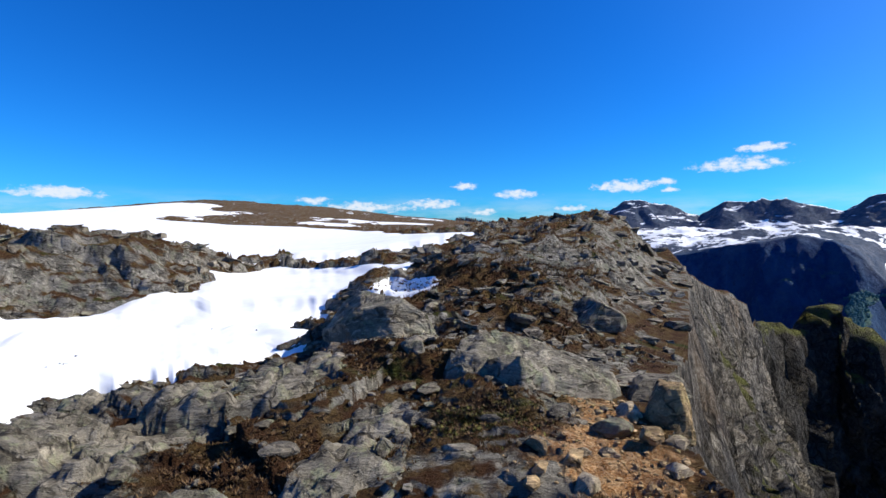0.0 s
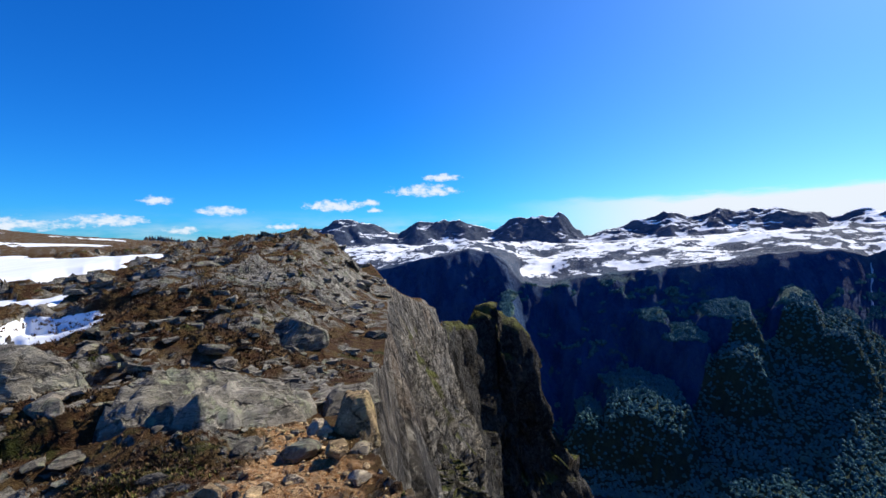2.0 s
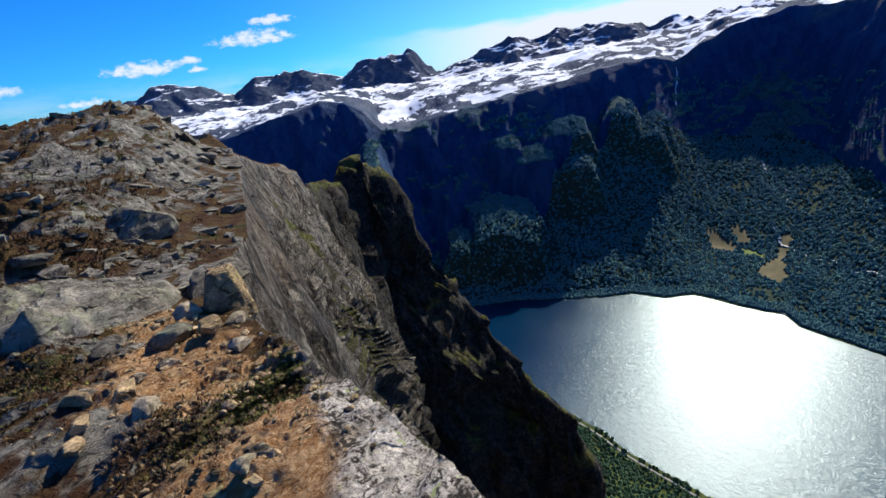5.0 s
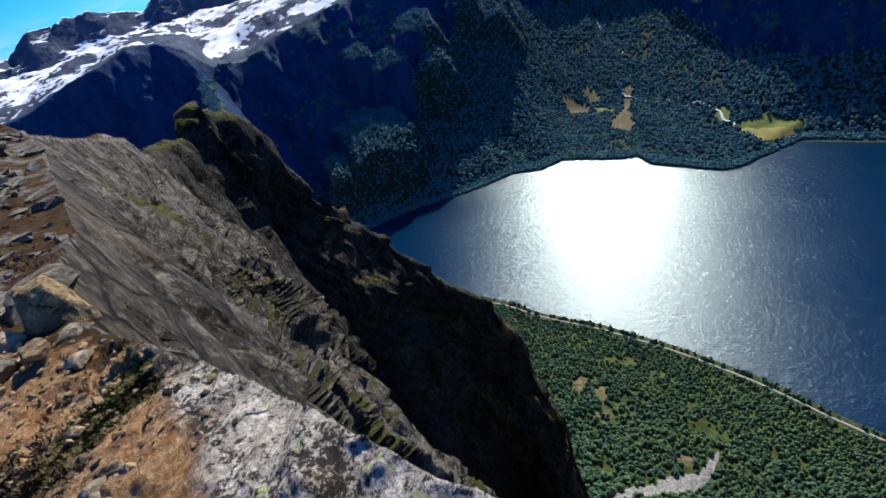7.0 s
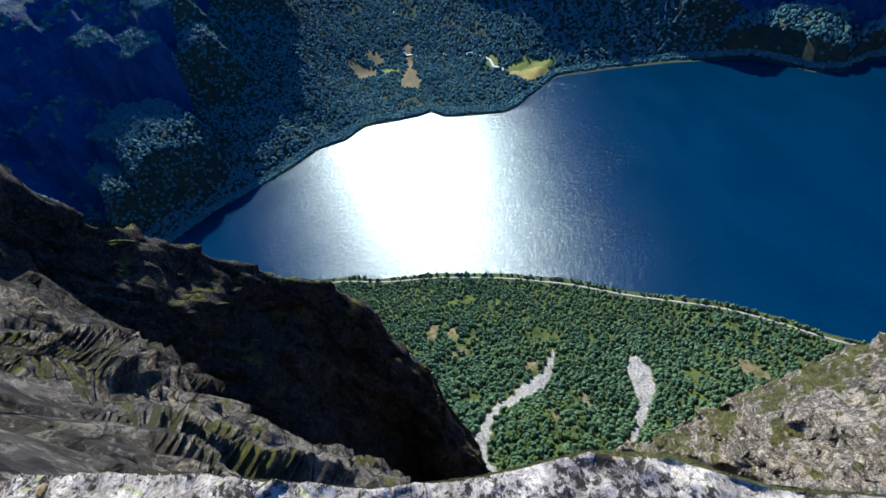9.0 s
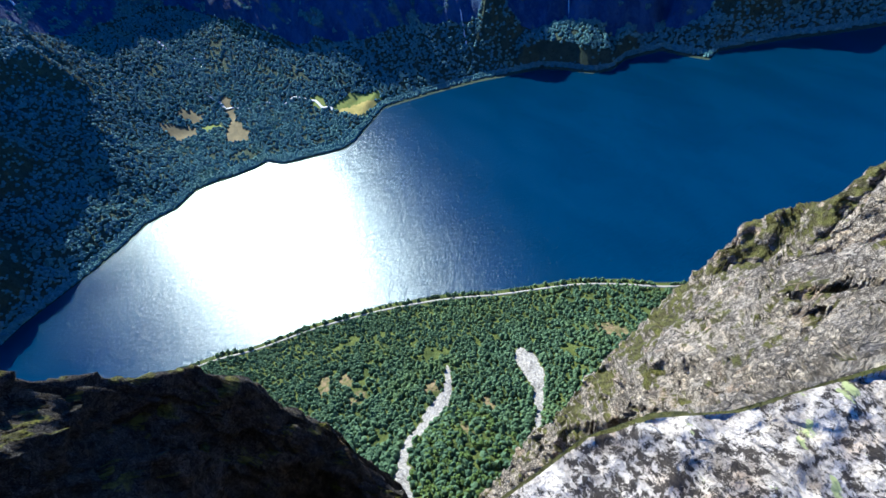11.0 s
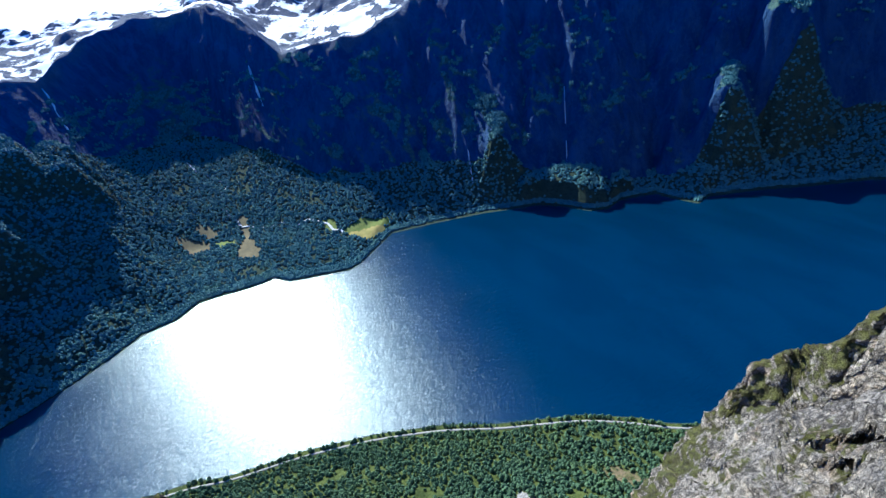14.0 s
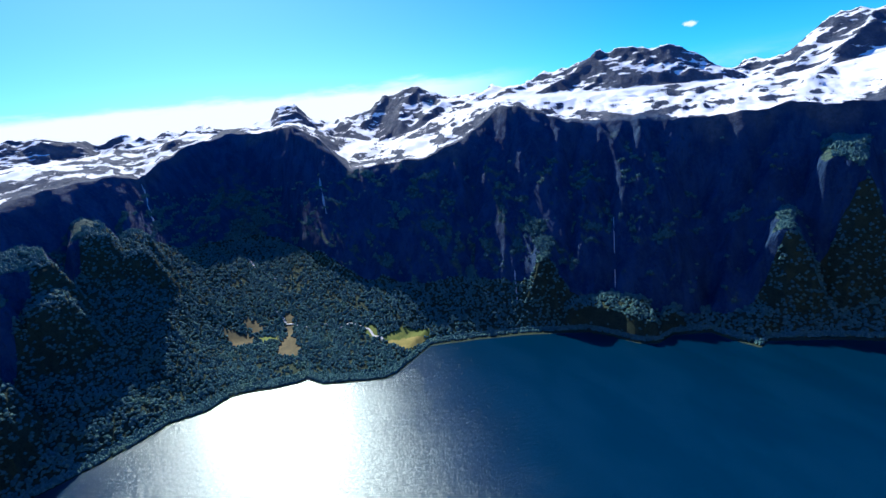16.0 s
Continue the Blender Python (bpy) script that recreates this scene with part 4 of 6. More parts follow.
profile = lambda r: np.stack([np.interp(r[i], knots_r[i], knots_z[i]) for i in range(NA)])
z0 = profile(far_r)
tang, el0 = np.radians(deg)[:, None] * 2000 + 0 * z0, np.degrees(np.arctan2(z0 - 1.65, far_r))
# buttresses, chimneys and gullies that run down the walls
bulge = 46 * ridged(tang + 0.35 * z0, z0 * 0.30, 270, 4, 210) + 18 * ridged(tang - 0.25 * z0, z0 * 0.4, 80, 3, 220) + 7 * fbm(tang, z0, 38, 3, 225)
# deep gullies: from compass degrees and elevation at the top to those at the foot, half width, metres
for a0, e0, a1, e1, wa, cut in ((69.0, -5.0, 65.5, -18.5, 1.6, 85), (74.8, -4.0, 70.6, -14.0, 0.7, 40), (76.4, -8.0, 74.6, -13.0, 0.6, 35), (114.4, -3.0, 112.0, -19.0, 1.0, 40), (129.3, -6.0, 129.8, -22.0, 0.9, 40),
                                (138.5, -6.0, 140.2, -23.5, 1.5, 60), (125.6, -3.0, 125.2, -18.0, 0.8, 35), (145.0, -3.0, 142.8, -12.0, 0.8, 40), (47.0, -8.0, 48.0, -22.0, 1.6, 50)):
    t = np.clip((el0 - e0) / (e1 - e0), -0.2, 1.2)
    d = (deg[:, None] - a0 - (a1 - a0) * t) / wa + 0.5 * fbm(tang, z0, 90, 3, 227)
    bulge = bulge - cut * np.exp(-d * d) * smooth(t, -0.1, 0.15) * (1 - smooth(t, 0.85, 1.15))
fz = profile(far_r + in_wall * bulge * np.clip((rK[1] - rK[0])[:, None] / 420, 0.45, 1.1))
on = lambda a, b, soft: smooth(far_r, a[:, None], a[:, None] + soft) * (1 - smooth(far_r, b[:, None] - soft, b[:, None]))
slope_ribs = 30 * ridged(tang + 0.5 * (far_r - 1500), far_r * 0.3, 170, 4, 230) + 5 * fbm(fx, fy, 40, 3, 240)
fz += on(rF, rK[0], 60) * slope_ribs * np.interp(deg, [76, 80, 100, 106], [1.25, 0.35, 0.35, 1.0])[:, None]
shelves = fbm(fx * 0.7 + fy * 0.3, fy * 0.7, 170, 4, 251) * 5
fz += on(rK[1], rK[2], 120) * (30 * ridged(fx, fy, 330, 5, 250) + 8 * (np.floor(shelves) + smooth(shelves - np.floor(shelves), 0.55, 1.0)) + 7 * fbm(fx, fy, 45, 3, 255))
fz += on(rK[2], rK[3] + 60, 70) * (46 * ridged(fx, fy, 240, 5, 260) + 9 * fbm(fx, fy, 50, 3, 262) - 8)
Z[:, kn:] = fz


def sun_gap(x, y, z):
    """How far a point would have to rise to come out of the mountain's shade."""
    far = np.arange(30.0, 2200.0, 12.0)
    to = compass(SUN_AZ)
    px, py = x + to.x * far, y + to.y * far
    col = np.clip(((np.degrees(np.arctan2(px, py)) + 50) / 0.25).astype(int), 0, NA - 1)
    land_z = np.array([np.interp(r, far_r[i], fz[i]) for i, r in zip(col, np.hypot(px, py))])
    return float(np.max(land_z - z - far * math.tan(radians(SUN_EL))))


# knobs, benches and wooded headlands that stand out of the shade: compass degrees, elevation of top and foot, half width
for a0, top_el, foot_el, wa in ((57.6, -15.9, -19.8, 4.0), (52.0, -19.6, -21.4, 1.8), (65.5, -6.8, -8.4, 2.4), (62.3, -9.5, -11.0, 2.2), (67.0, -11.0, -12.3, 1.5), (58.8, -8.0, -9.2, 1.6), (71.5, -5.2, -7.0, 1.4), (74.6, -7.2, -9.6, 1.5),
                                (42.3, -6.2, -11.5, 1.1), (121.9, -15.2, -18.2, 1.2), (146.8, -13.0, -15.0, 1.1), (150.7, -6.0, -7.8, 1.6), 
                                (130.0, -22.8, -24.8, 4.4), (136.0, -24.0, -25.6, 1.2)):
    i0 = int((a0 + 50) / 0.25)
    el_col = np.degrees(np.arctan2(Z[i0, kn:] - 1.65, far_r[i0]))
    j0 = int(np.argmax(el_col > top_el))
    r_wall, z_wall = far_r[i0, j0], Z[i0, kn + j0]
    out = max(sun_gap(math.sin(radians(a0)) * r_wall, math.cos(radians(a0)) * r_wall, z_wall), 0.0) / (0.824 - math.tan(radians(top_el))) + 12
    out = min(out, 130.0 if a0 < 100 else 60.0 if a0 < 140 else 38.0)
    r_top = max(r_wall - out, rF[i0] + 30)
    z_top = 1.65 + r_top * math.tan(radians(top_el))
    r_foot = (z_top - 0.42 * r_top - 1.65) / (math.tan(radians(foot_el)) - 0.42)
    da = np.abs(deg[:, None] - a0 + 0.4 * wa * fbm(tang, far_r, 90, 3, 271)) - wa
    shelf = z_top + np.where(far_r < r_top, 0.42, 0.06) * (far_r - r_top) + 9 * ridged(tang, far_r * 0.5, 55, 3, 272) + 4 * fbm(tang, far_r, 18, 3, 273)
    shelf = shelf - 3.2 * np.maximum(r_foot + 25 * fbm(tang, 0 * tang, 60, 3, 274) - far_r, 0) - 2.6 * np.maximum(da, 0) * np.radians(1.0) * far_r - 14 * smooth(da, -0.7 * wa, 0.0)
    shelf = np.where(far_r > rF[:, None] + 4, shelf, -9e9)
    Z[:, kn:] = np.where(shelf > Z[:, kn:], shelf, Z[:, kn:])
edges_i = np.cumsum([NEAR_ROWS] + counts)
for z_id, (lo, hi) in enumerate(((2, 4), (4, 5), (5, 6), (6, 9))):
    ZONE[:, edges_i[lo]:edges_i[hi] + 1] = 4 + z_id
ZONE[:, kn:edges_i[2]] = 3
# north-west and behind the lookout the upland runs on to the skyline
hz, _, _ = near_height(X[hill], Y[hill])
hr = radii[hill]
t = smooth(hr, 500, 1500)
Z[hill] = hz * (1 - t) + t * (-60 + 25 * ridged(X[hill], Y[hill], 600, 4, 280))
ZONE[hill] = np.where(hr > 130, 9, 0)
top = inside(X, Y, PLATEAU_RING) & (radii > 130) & (radii < 2000) & (ZONE < 3)
ZONE[top] = 9

# snow lying on the upland
SHEETS = []
NORTH = int((40 + 50) / 0.25)


def box(g, na, nr):
    """Mean over a window of the sheet."""
    for n, axis in ((na, 0), (nr, 1)):
        p = np.pad(g, [(n + 1, n) if k == axis else (0, 0) for k in (0, 1)], mode="edge")
        c = np.cumsum(p, axis)
        w = 2 * n + 1
        g = (np.take(c, range(w, c.shape[axis]), axis) - np.take(c, range(0, c.shape[axis] - w), axis)) / w
    return g


def lay(ring, depth, soft, seed, taper):
    """A sheet of snow that dips under the ground along its outline."""
    x, y, z = X[:NORTH, :kn], Y[:NORTH, :kn], Z[:NORTH, :kn]
    wx, wy = x + soft * fbm(x, y, soft * 4, 4, seed), y + soft * fbm(x, y, soft * 4, 4, seed + 5)
    d, _ = near_line(wx, wy, ring + ring[:1])
    sd = np.where(inside(wx, wy, ring), d, -d) + soft * 0.6 * fbm(x, y, soft, 4, seed + 9)
    r = np.hypot(x, y)
    if depth > 0.3:
        sd = sd + smooth(r, 40, 120) * 10 * fbm(x, y * 1.6, 40, 4, seed + 13)
        sd = np.maximum(sd, np.where((r > 140) & (x < 0), 40 * (fbm(x * 0.5, y * 1.3, 60, 4, seed + 17) - 0.16), -99))
    up = upland(x, y)
    even = up + smooth(r, 60, 200) * 1.2 + 0.05 * fbm(x, y, 6, 3, seed + 11)
    lift = box(z, 14, 8) + np.clip(sd * taper, -0.4, depth)
    s = smooth(sd, 0.0, depth / taper * 1.6)
    zs = lift * (1 - s) + (even + depth * 0.6) * s
    zs = np.minimum(zs, box(z, 10, 4) + depth + 0.1)
    zs = box(zs, 4, 5) if depth > 0.1 else zs
    Z[:NORTH, :kn] = np.where(sd > 0.25 * soft, np.minimum(z, zs - 0.03 - 0.3 * soft * smooth(sd, 0.25 * soft, soft)), z)
    SHEETS.append((sd > -soft * 1.5, zs))


lay(SNOW_NEAR, 0.16, 0.35, 300, 0.4)
lay(SNOW_FAR, 0.5, 2.4, 310, 0.25)
lay(SNOW_SMALL, 0.08, 0.12, 320, 0.4)

# broken relief of the cliffs, pushed out along their faces
near_p = np.stack([X[:, :kn], Y[:, :kn], Z[:, :kn]], -1)
n_dir = np.cross(np.gradient(near_p, axis=1), np.gradient(near_p, axis=0))
n_dir /= np.maximum(np.linalg.norm(n_dir, axis=-1, keepdims=True), 1e-9)
n_dir *= np.where(n_dir[..., 2:] < 0, -1, 1)
rocky = np.isin(ZONE[:, :kn], (1, 11))
q = near_p[rocky]
qd, _ = near_line(q[:, 0], q[:, 1], EDGE)
qx, qy, qz = q[:, 0] + 0.25 * q[:, 2], q[:, 1] - 0.2 * q[:, 2], q[:, 2] * 0.75
fine = smooth(np.hypot(q[:, 0], q[:, 1]), 70, 25)
crag = np.clip(qd * 0.14, 0, 2.0) * ridged(qx, qy, 17, 2, 500, qz) + np.clip(qd * 0.3, 0, 2.2) * blocks(qx, qy, qz * 0.7, 9.0, 510)
crag = np.where(ZONE[:, :kn][rocky] == 11, 1.3, 1.0) * crag
crag += np.clip(qd * 0.3, 0, 1.15) * blocks(qx, qy, qz * 0.8, 3.6, 515) + np.clip(qd * 0.35, 0, 0.42) * fine * blocks(qx, qy, qz * 0.8, 1.6, 520)
crag[fine > 0] += (np.clip(qd * 0.3 - 0.5, 0, 0.2) * fine)[fine > 0] * blocks(*(v[fine > 0] for v in (qx, qy, qz * 0.65)), 0.75, 530)
q2 = q + n_dir[rocky] * crag[:, None]
for k, arr in enumerate((X, Y, Z)):
    part_k = arr[:, :kn]
    part_k[rocky] = q2[:, k]

# masks: lichen slab, grit, heath, bare patches and scree
near_x, near_y = X[:, :kn], Y[:, :kn]
d_edge, _ = near_line(near_x, near_y, EDGE)
slab_w = np.interp(near_y, [-9, 0.4, 1.3, 2.2], [1.0, 1.0, 0.4, 0.12])
slab = smooth(d_edge, slab_w, slab_w * 0.65) * smooth(near_y, 2.6, 1.6) * smooth(near_y, -14, -9)
soil = np.zeros(near_x.shape)
for x, y, a, b in ((1.15, 3.05, 0.55, 0.75), (0.98, 1.55, 0.62, 0.6), (1.35, 2.6, 0.35, 0.4), (1.45, 4.1, 0.35, 0.5)):
    soil = np.maximum(soil, 1 - 0.62 * np.hypot((near_x - x) / a, (near_y - y) / b))
heath = np.zeros(near_x.shape)
for x, y, a, b in ((0.3, 3.7, 0.5, 0.4), (-1.3, 3.2, 0.9, 0.5), (-0.2, 5.2, 1.4, 0.5), (1.2, 2.15, 0.5, 0.22), (1.6, 7.6, 1.6, 0.8), (0.6, 10, 2, 1.2)):
    heath = np.maximum(heath, smooth(np.hypot((near_x - x) / a, (near_y - y) / b) + 0.35 * fbm(near_x, near_y, 0.4, 4, 330), 1.05, 0.8))


def blobs(x, y, rows, seed, rough=0.5):
    out = np.zeros(x.shape)
    for cx, cy, a, b, turn in rows:
        ca, sa = math.cos(radians(turn)), math.sin(radians(turn))
        u, v = (x - cx) * ca + (y - cy) * sa, (y - cy) * ca - (x - cx) * sa
        out = np.maximum(out, smooth(np.hypot(u / a, v / b) + rough * fbm(x, y, 24, 4, seed), 1.15, 0.6))
    return out


BARE = [(460, 103, 26, 18, 20), (393, 67, 20, 14, 0), (345, -33, 22, 12, 30), (268, -86, 20, 10, 0), (290, -319, 30, 22, 40), (450, 75, 20, 12, 0), (240, -40, 16, 10, 0)]
SCREE = [[(372, -72, 1.5), (345, -60, 4), (318, -46, 9), (300, -20, 16), (286, -4, 11), (268, 26, 8), (240, 44, 8), (210, 52, 9), (185, 52, 11), (150, 44, 14), (125, 34, 15)],
         [(345, -180, 3), (326, -178, 17), (300, -172, 18), (262, -160, 9), (236, -142, 6), (205, -118, 6), (170, -92, 8), (140, -68, 10)]]


def track(x, y, line, width, seed):
    d, w = near_line(x, y, [(p[0], p[1], p[2]) for p in line])
    return smooth(d + width * 0.9 * fbm(x, y, 16, 4, seed), w[0] * 1.25, w[0] * 0.6)


bare = np.zeros(X.shape)
scree = np.zeros(X.shape)
bare[:, :kn] = blobs(near_x, near_y, BARE, 340)
for i, line in enumerate(SCREE):
    scree[:, :kn] = np.maximum(scree[:, :kn], track(near_x, near_y, line, 6.0, 350 + i))
pad = lambda m: np.concatenate([m, np.zeros((NA, NR - kn))], 1)
fresh = smooth(d_edge, 1.3, 0.2) * smooth(near_y, 1.6, 2.4) * smooth(near_y, 6.0, 4.2) * smooth(fbm(near_x, near_y, 1.2, 3, 335), -0.35, 0.1)
d_rib, _ = near_line(near_x, near_y, RIB)
grass = smooth(d_rib, 34, 6) * smooth(near_y, -40, -80)
snowy = np.zeros(X.shape)
brow_r = rK[1][:, None] + 75 * fbm(tang, far_r, 130, 4, 263)
snowy[:, kn:] = smooth(far_r, brow_r - 70, brow_r + 50) + 0.3 * smooth(far_r, rK[1][:, None] + 60, rK[2][:, None] + 50)
snowy[:, kn:] -= 0.3 * smooth(snowy[:, kn:], 0.2, 1.0) * smooth(deg, 100, 72)[:, None]
MASKS = {"snowy": snowy, "grass": pad(grass), "fresh": pad(fresh), "slab": pad(slab), "soil": pad(np.clip(soil, 0, 1)), "heath": pad(heath), "bare": bare, "scree": scree}

# meadows on the delta, by outline in plan
FIELDS = [(TAN, [(1811, 290), (1811, 258), (1735, 185), (1688, 204), (1706, 261)]), (TAN, [(1842, 224), (1858, 198), (1783, 139), (1754, 175)]),
          (GRASS, [(1722, 165), (1710, 125), (1682, 106), (1656, 126), (1684, 161)]), (TAN, [(1833, 63), (1806, 38), (1668, 50), (1537, 35), (1497, 57), (1539, 101), (1588, 109), (1662, 77)]),
          (GRASS, [(1525, -190), (1491, -228), (1445, -219), (1460, -188)]), (GRASS, [(1432, -262), (1432, -321), (1403, -390), (1376, -384), (1379, -343), (1395, -251), (1419, -220)]),
          (HAY, [(1395, -251), (1379, -343), (1372, -380), (1341, -330), (1332, -280), (1380, -237)])]
for i, (mat, ring) in enumerate(FIELDS):
    sel = inside(X + 5 * fbm(X, Y, 30, 2, 360), Y + 5 * fbm(X, Y, 30, 2, 365), ring) & (ZONE == 4)
    ZONE[sel] = 20 + i

wrap = np.concatenate([np.arange(NA), [0]])
VID = np.arange(NA * NR).reshape(NA, NR)
Q = np.stack([VID[wrap[:-1], :-1], VID[wrap[1:], :-1], VID[wrap[1:], 1:], VID[wrap[:-1], 1:]], -1)
QZ = ZONE[:, :-1].copy()
VERTS = np.stack([X, Y, Z], -1).reshape(-1, 3)


def land(name, mask, mat, label, category, keys=()):
    q = Q[mask]
    if not len(q):
        return None
    used, inv = np.unique(q, return_inverse=True)
    quads = inv.reshape(q.shape)
    me = array_mesh(name, VERTS[used], quads[:, ::-1], mat, {k: MASKS[k].ravel()[used] for k in keys})
    return tagged(new(name, me), label, category, kind="structure")


col_deg = np.repeat(az_cols[:, None], NR - 1, 1)
land("ground", QZ == 0, GROUND, "weathered grey rock slabs with brown heath and orange grit", "ground", ("slab", "soil", "heath"))
south = Y[:, :-1] < -3
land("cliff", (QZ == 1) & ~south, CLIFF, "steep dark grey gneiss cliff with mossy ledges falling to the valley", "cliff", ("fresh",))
# the spur's deep shade is partly painted: a darkened copy of the cliff rock
land("rock_spur", QZ == 11, SHADED_CLIFF, "dark shaded rock spur with a mossy crest across the gully", "rock spur")
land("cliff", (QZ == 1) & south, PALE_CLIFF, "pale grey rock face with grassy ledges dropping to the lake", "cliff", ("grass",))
land("near_slope", QZ == 2, NEAR_FLOOR, "green wooded slope with scree and bare brown clearings", "slope", ("bare", "scree"))
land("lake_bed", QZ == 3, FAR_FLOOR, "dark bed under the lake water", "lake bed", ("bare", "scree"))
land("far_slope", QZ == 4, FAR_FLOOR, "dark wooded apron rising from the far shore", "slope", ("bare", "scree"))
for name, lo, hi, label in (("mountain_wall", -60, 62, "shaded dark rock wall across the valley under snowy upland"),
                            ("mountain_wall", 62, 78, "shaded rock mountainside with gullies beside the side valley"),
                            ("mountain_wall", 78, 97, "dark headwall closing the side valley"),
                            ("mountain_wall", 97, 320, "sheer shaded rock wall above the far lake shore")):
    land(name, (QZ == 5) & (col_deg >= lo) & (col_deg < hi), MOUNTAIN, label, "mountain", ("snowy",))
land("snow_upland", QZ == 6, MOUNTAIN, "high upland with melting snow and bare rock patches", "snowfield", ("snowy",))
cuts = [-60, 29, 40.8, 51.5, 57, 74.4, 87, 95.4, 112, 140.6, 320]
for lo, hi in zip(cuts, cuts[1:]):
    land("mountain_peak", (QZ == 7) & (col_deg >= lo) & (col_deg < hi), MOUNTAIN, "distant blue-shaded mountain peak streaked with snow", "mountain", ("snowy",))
land("hill", QZ == 9, GROUND, "low rounded rocky hill behind the snowfield", "hill", ("slab", "soil", "heath"))
for (m, zs), label in zip(SHEETS, ("bright melting snowfield lying between grey rocks", "wide sunlit snowfield on the hill behind the ridge", "small thin patch of snow on the heath")):
    q = Q[:NORTH, :kn - 1][m[:, :-1] & np.isin(QZ[:NORTH, :kn - 1], (0, 9))]
    used, inv = np.unique(q, return_inverse=True)
    v = VERTS[used].copy()
    v[:, 2] = zs[used // NR, used % NR]
    tagged(new("snowfield", array_mesh("snowfield", v, inv.reshape(q.shape)[:, ::-1], SNOW)), label, "snow", kind="structure")
for i, (mat, ring) in enumerate(FIELDS):
    land("meadow", QZ == 20 + i, mat, "small mown meadow among trees on the delta", "field")

# the lake
ring = NEAR_SHORE[::-1] + FAR_SHORE
cx = [(-9 if i < len(NEAR_SHORE) else 20) for i in range(len(ring))]
bm = bmesh.new()
bm.faces.new([bm.verts.new((x + o, y, LAKE)) for (x, y), o in zip(ring, cx)])
bmesh.ops.triangulate(bm, faces=bm.faces[:])
bmesh.ops.recalc_face_normals(bm, faces=bm.faces[:])
for fc in bm.faces:
    if fc.normal.z < 0:
        fc.normal_flip()
me = bpy.data.meshes.new("lake")
bm.to_mesh(me)
me.materials.append(WATER)
tagged(new("water", me), "deep blue mountain lake ruffled by wind", "lake", kind="structure")


# ---- woods ----
def wood_mesh(name, pts, height, radius, mat, seed, sides=6):
    """Many small broken crowns in one mesh."""
    rng = np.random.default_rng(seed)
    n = len(pts)
    a = np.arange(sides) * 2 * math.pi / sides
    rings = ((0.10, 0.72), (0.42, 1.0), (0.74, 0.62)) if sides > 5 else ((0.2, 1.0), (0.62, 0.72))
    v = np.zeros((n, 2 + sides * len(rings), 3))
    turn = rng.uniform(0, 6.28, n)
    v[:, 0] = pts + np.stack([rng.normal(0, 0.12, n) * radius, rng.normal(0, .12, n) * radius, height], 1)
    v[:, 1] = pts - np.array([0, 0, 0.8])
    for k, (f, w) in enumerate(rings):
        rad = radius[:, None] * w * rng.uniform(0.62, 1.25, (n, sides))
        ang = turn[:, None] + a[None] + k * 0.5
        i = 2 + k * sides
        v[:, i:i + sides, 0] = pts[:, 0, None] + rad * np.cos(ang)
        v[:, i:i + sides, 1] = pts[:, 1, None] + rad * np.sin(ang)
        v[:, i:i + sides, 2] = pts[:, 2, None] + height[:, None] * f * rng.uniform(0.8, 1.2, (n, sides))
    f = []
    for s in range(sides):
        t = (s + 1) % sides
        f.append((1, 2 + t, 2 + s))
        for k in range(len(rings) - 1):
            b, c = 2 + k * sides, 2 + (k + 1) * sides
            f += [(b + s, b + t, c + t), (b + s, c + t, c + s)]
        b = 2 + (len(rings) - 1) * sides
        f.append((b + s, b + t, 0))
    f = np.array(f)
    faces = (f[None] + (np.arange(n) * v.shape[1])[:, None, None]).reshape(-1, 3)
    return array_mesh(name, v.reshape(-1, 3), faces, mat, None, False)


rng = np.random.default_rng(11)
px, py = rng.uniform(70, 770, 60000), rng.uniform(-640, 460, 60000)
ph, pz, pds = near_height(px, py)
p_bare = blobs(px, py, BARE, 340)
p_scree = np.zeros(px.shape)
for i, line in enumerate(SCREE):
    p_scree = np.maximum(p_scree, track(px, py, line, 6.0, 350 + i))
keep = (pz == 2) & ((pds > 16) | ((pds > 1) & (pds < 7))) & (p_scree < 0.25) & (rng.uniform(0, 1, px.shape) > p_bare * 0.93)
keep &= rng.uniform(0, 1, px.shape) < np.where(pds < 8, 0.7, smooth(fbm(px, py, 60, 3, 400), -0.75, -0.2))
idx = np.nonzero(keep)[0][:16500]
on_mound = idx[np.hypot((px[idx] - 205) / 62, (py[idx] + 22) / 55) < 1.15][:240]
idx = np.setdiff1d(idx, on_mound)
size = rng.uniform(0.65, 1.25, len(idx)) * (1 + 0.25 * fbm(px[idx], py[idx], 90, 2, 401))
P = np.stack([px[idx], py[idx], ph[idx]], 1)
tagged(new("woodland", wood_mesh("woodland", P, 7.5 * size, 3.5 * size, NEAR_LEAF, 12)), "dense green birch wood on the slope below the cliff", "woods", kind="stuff")



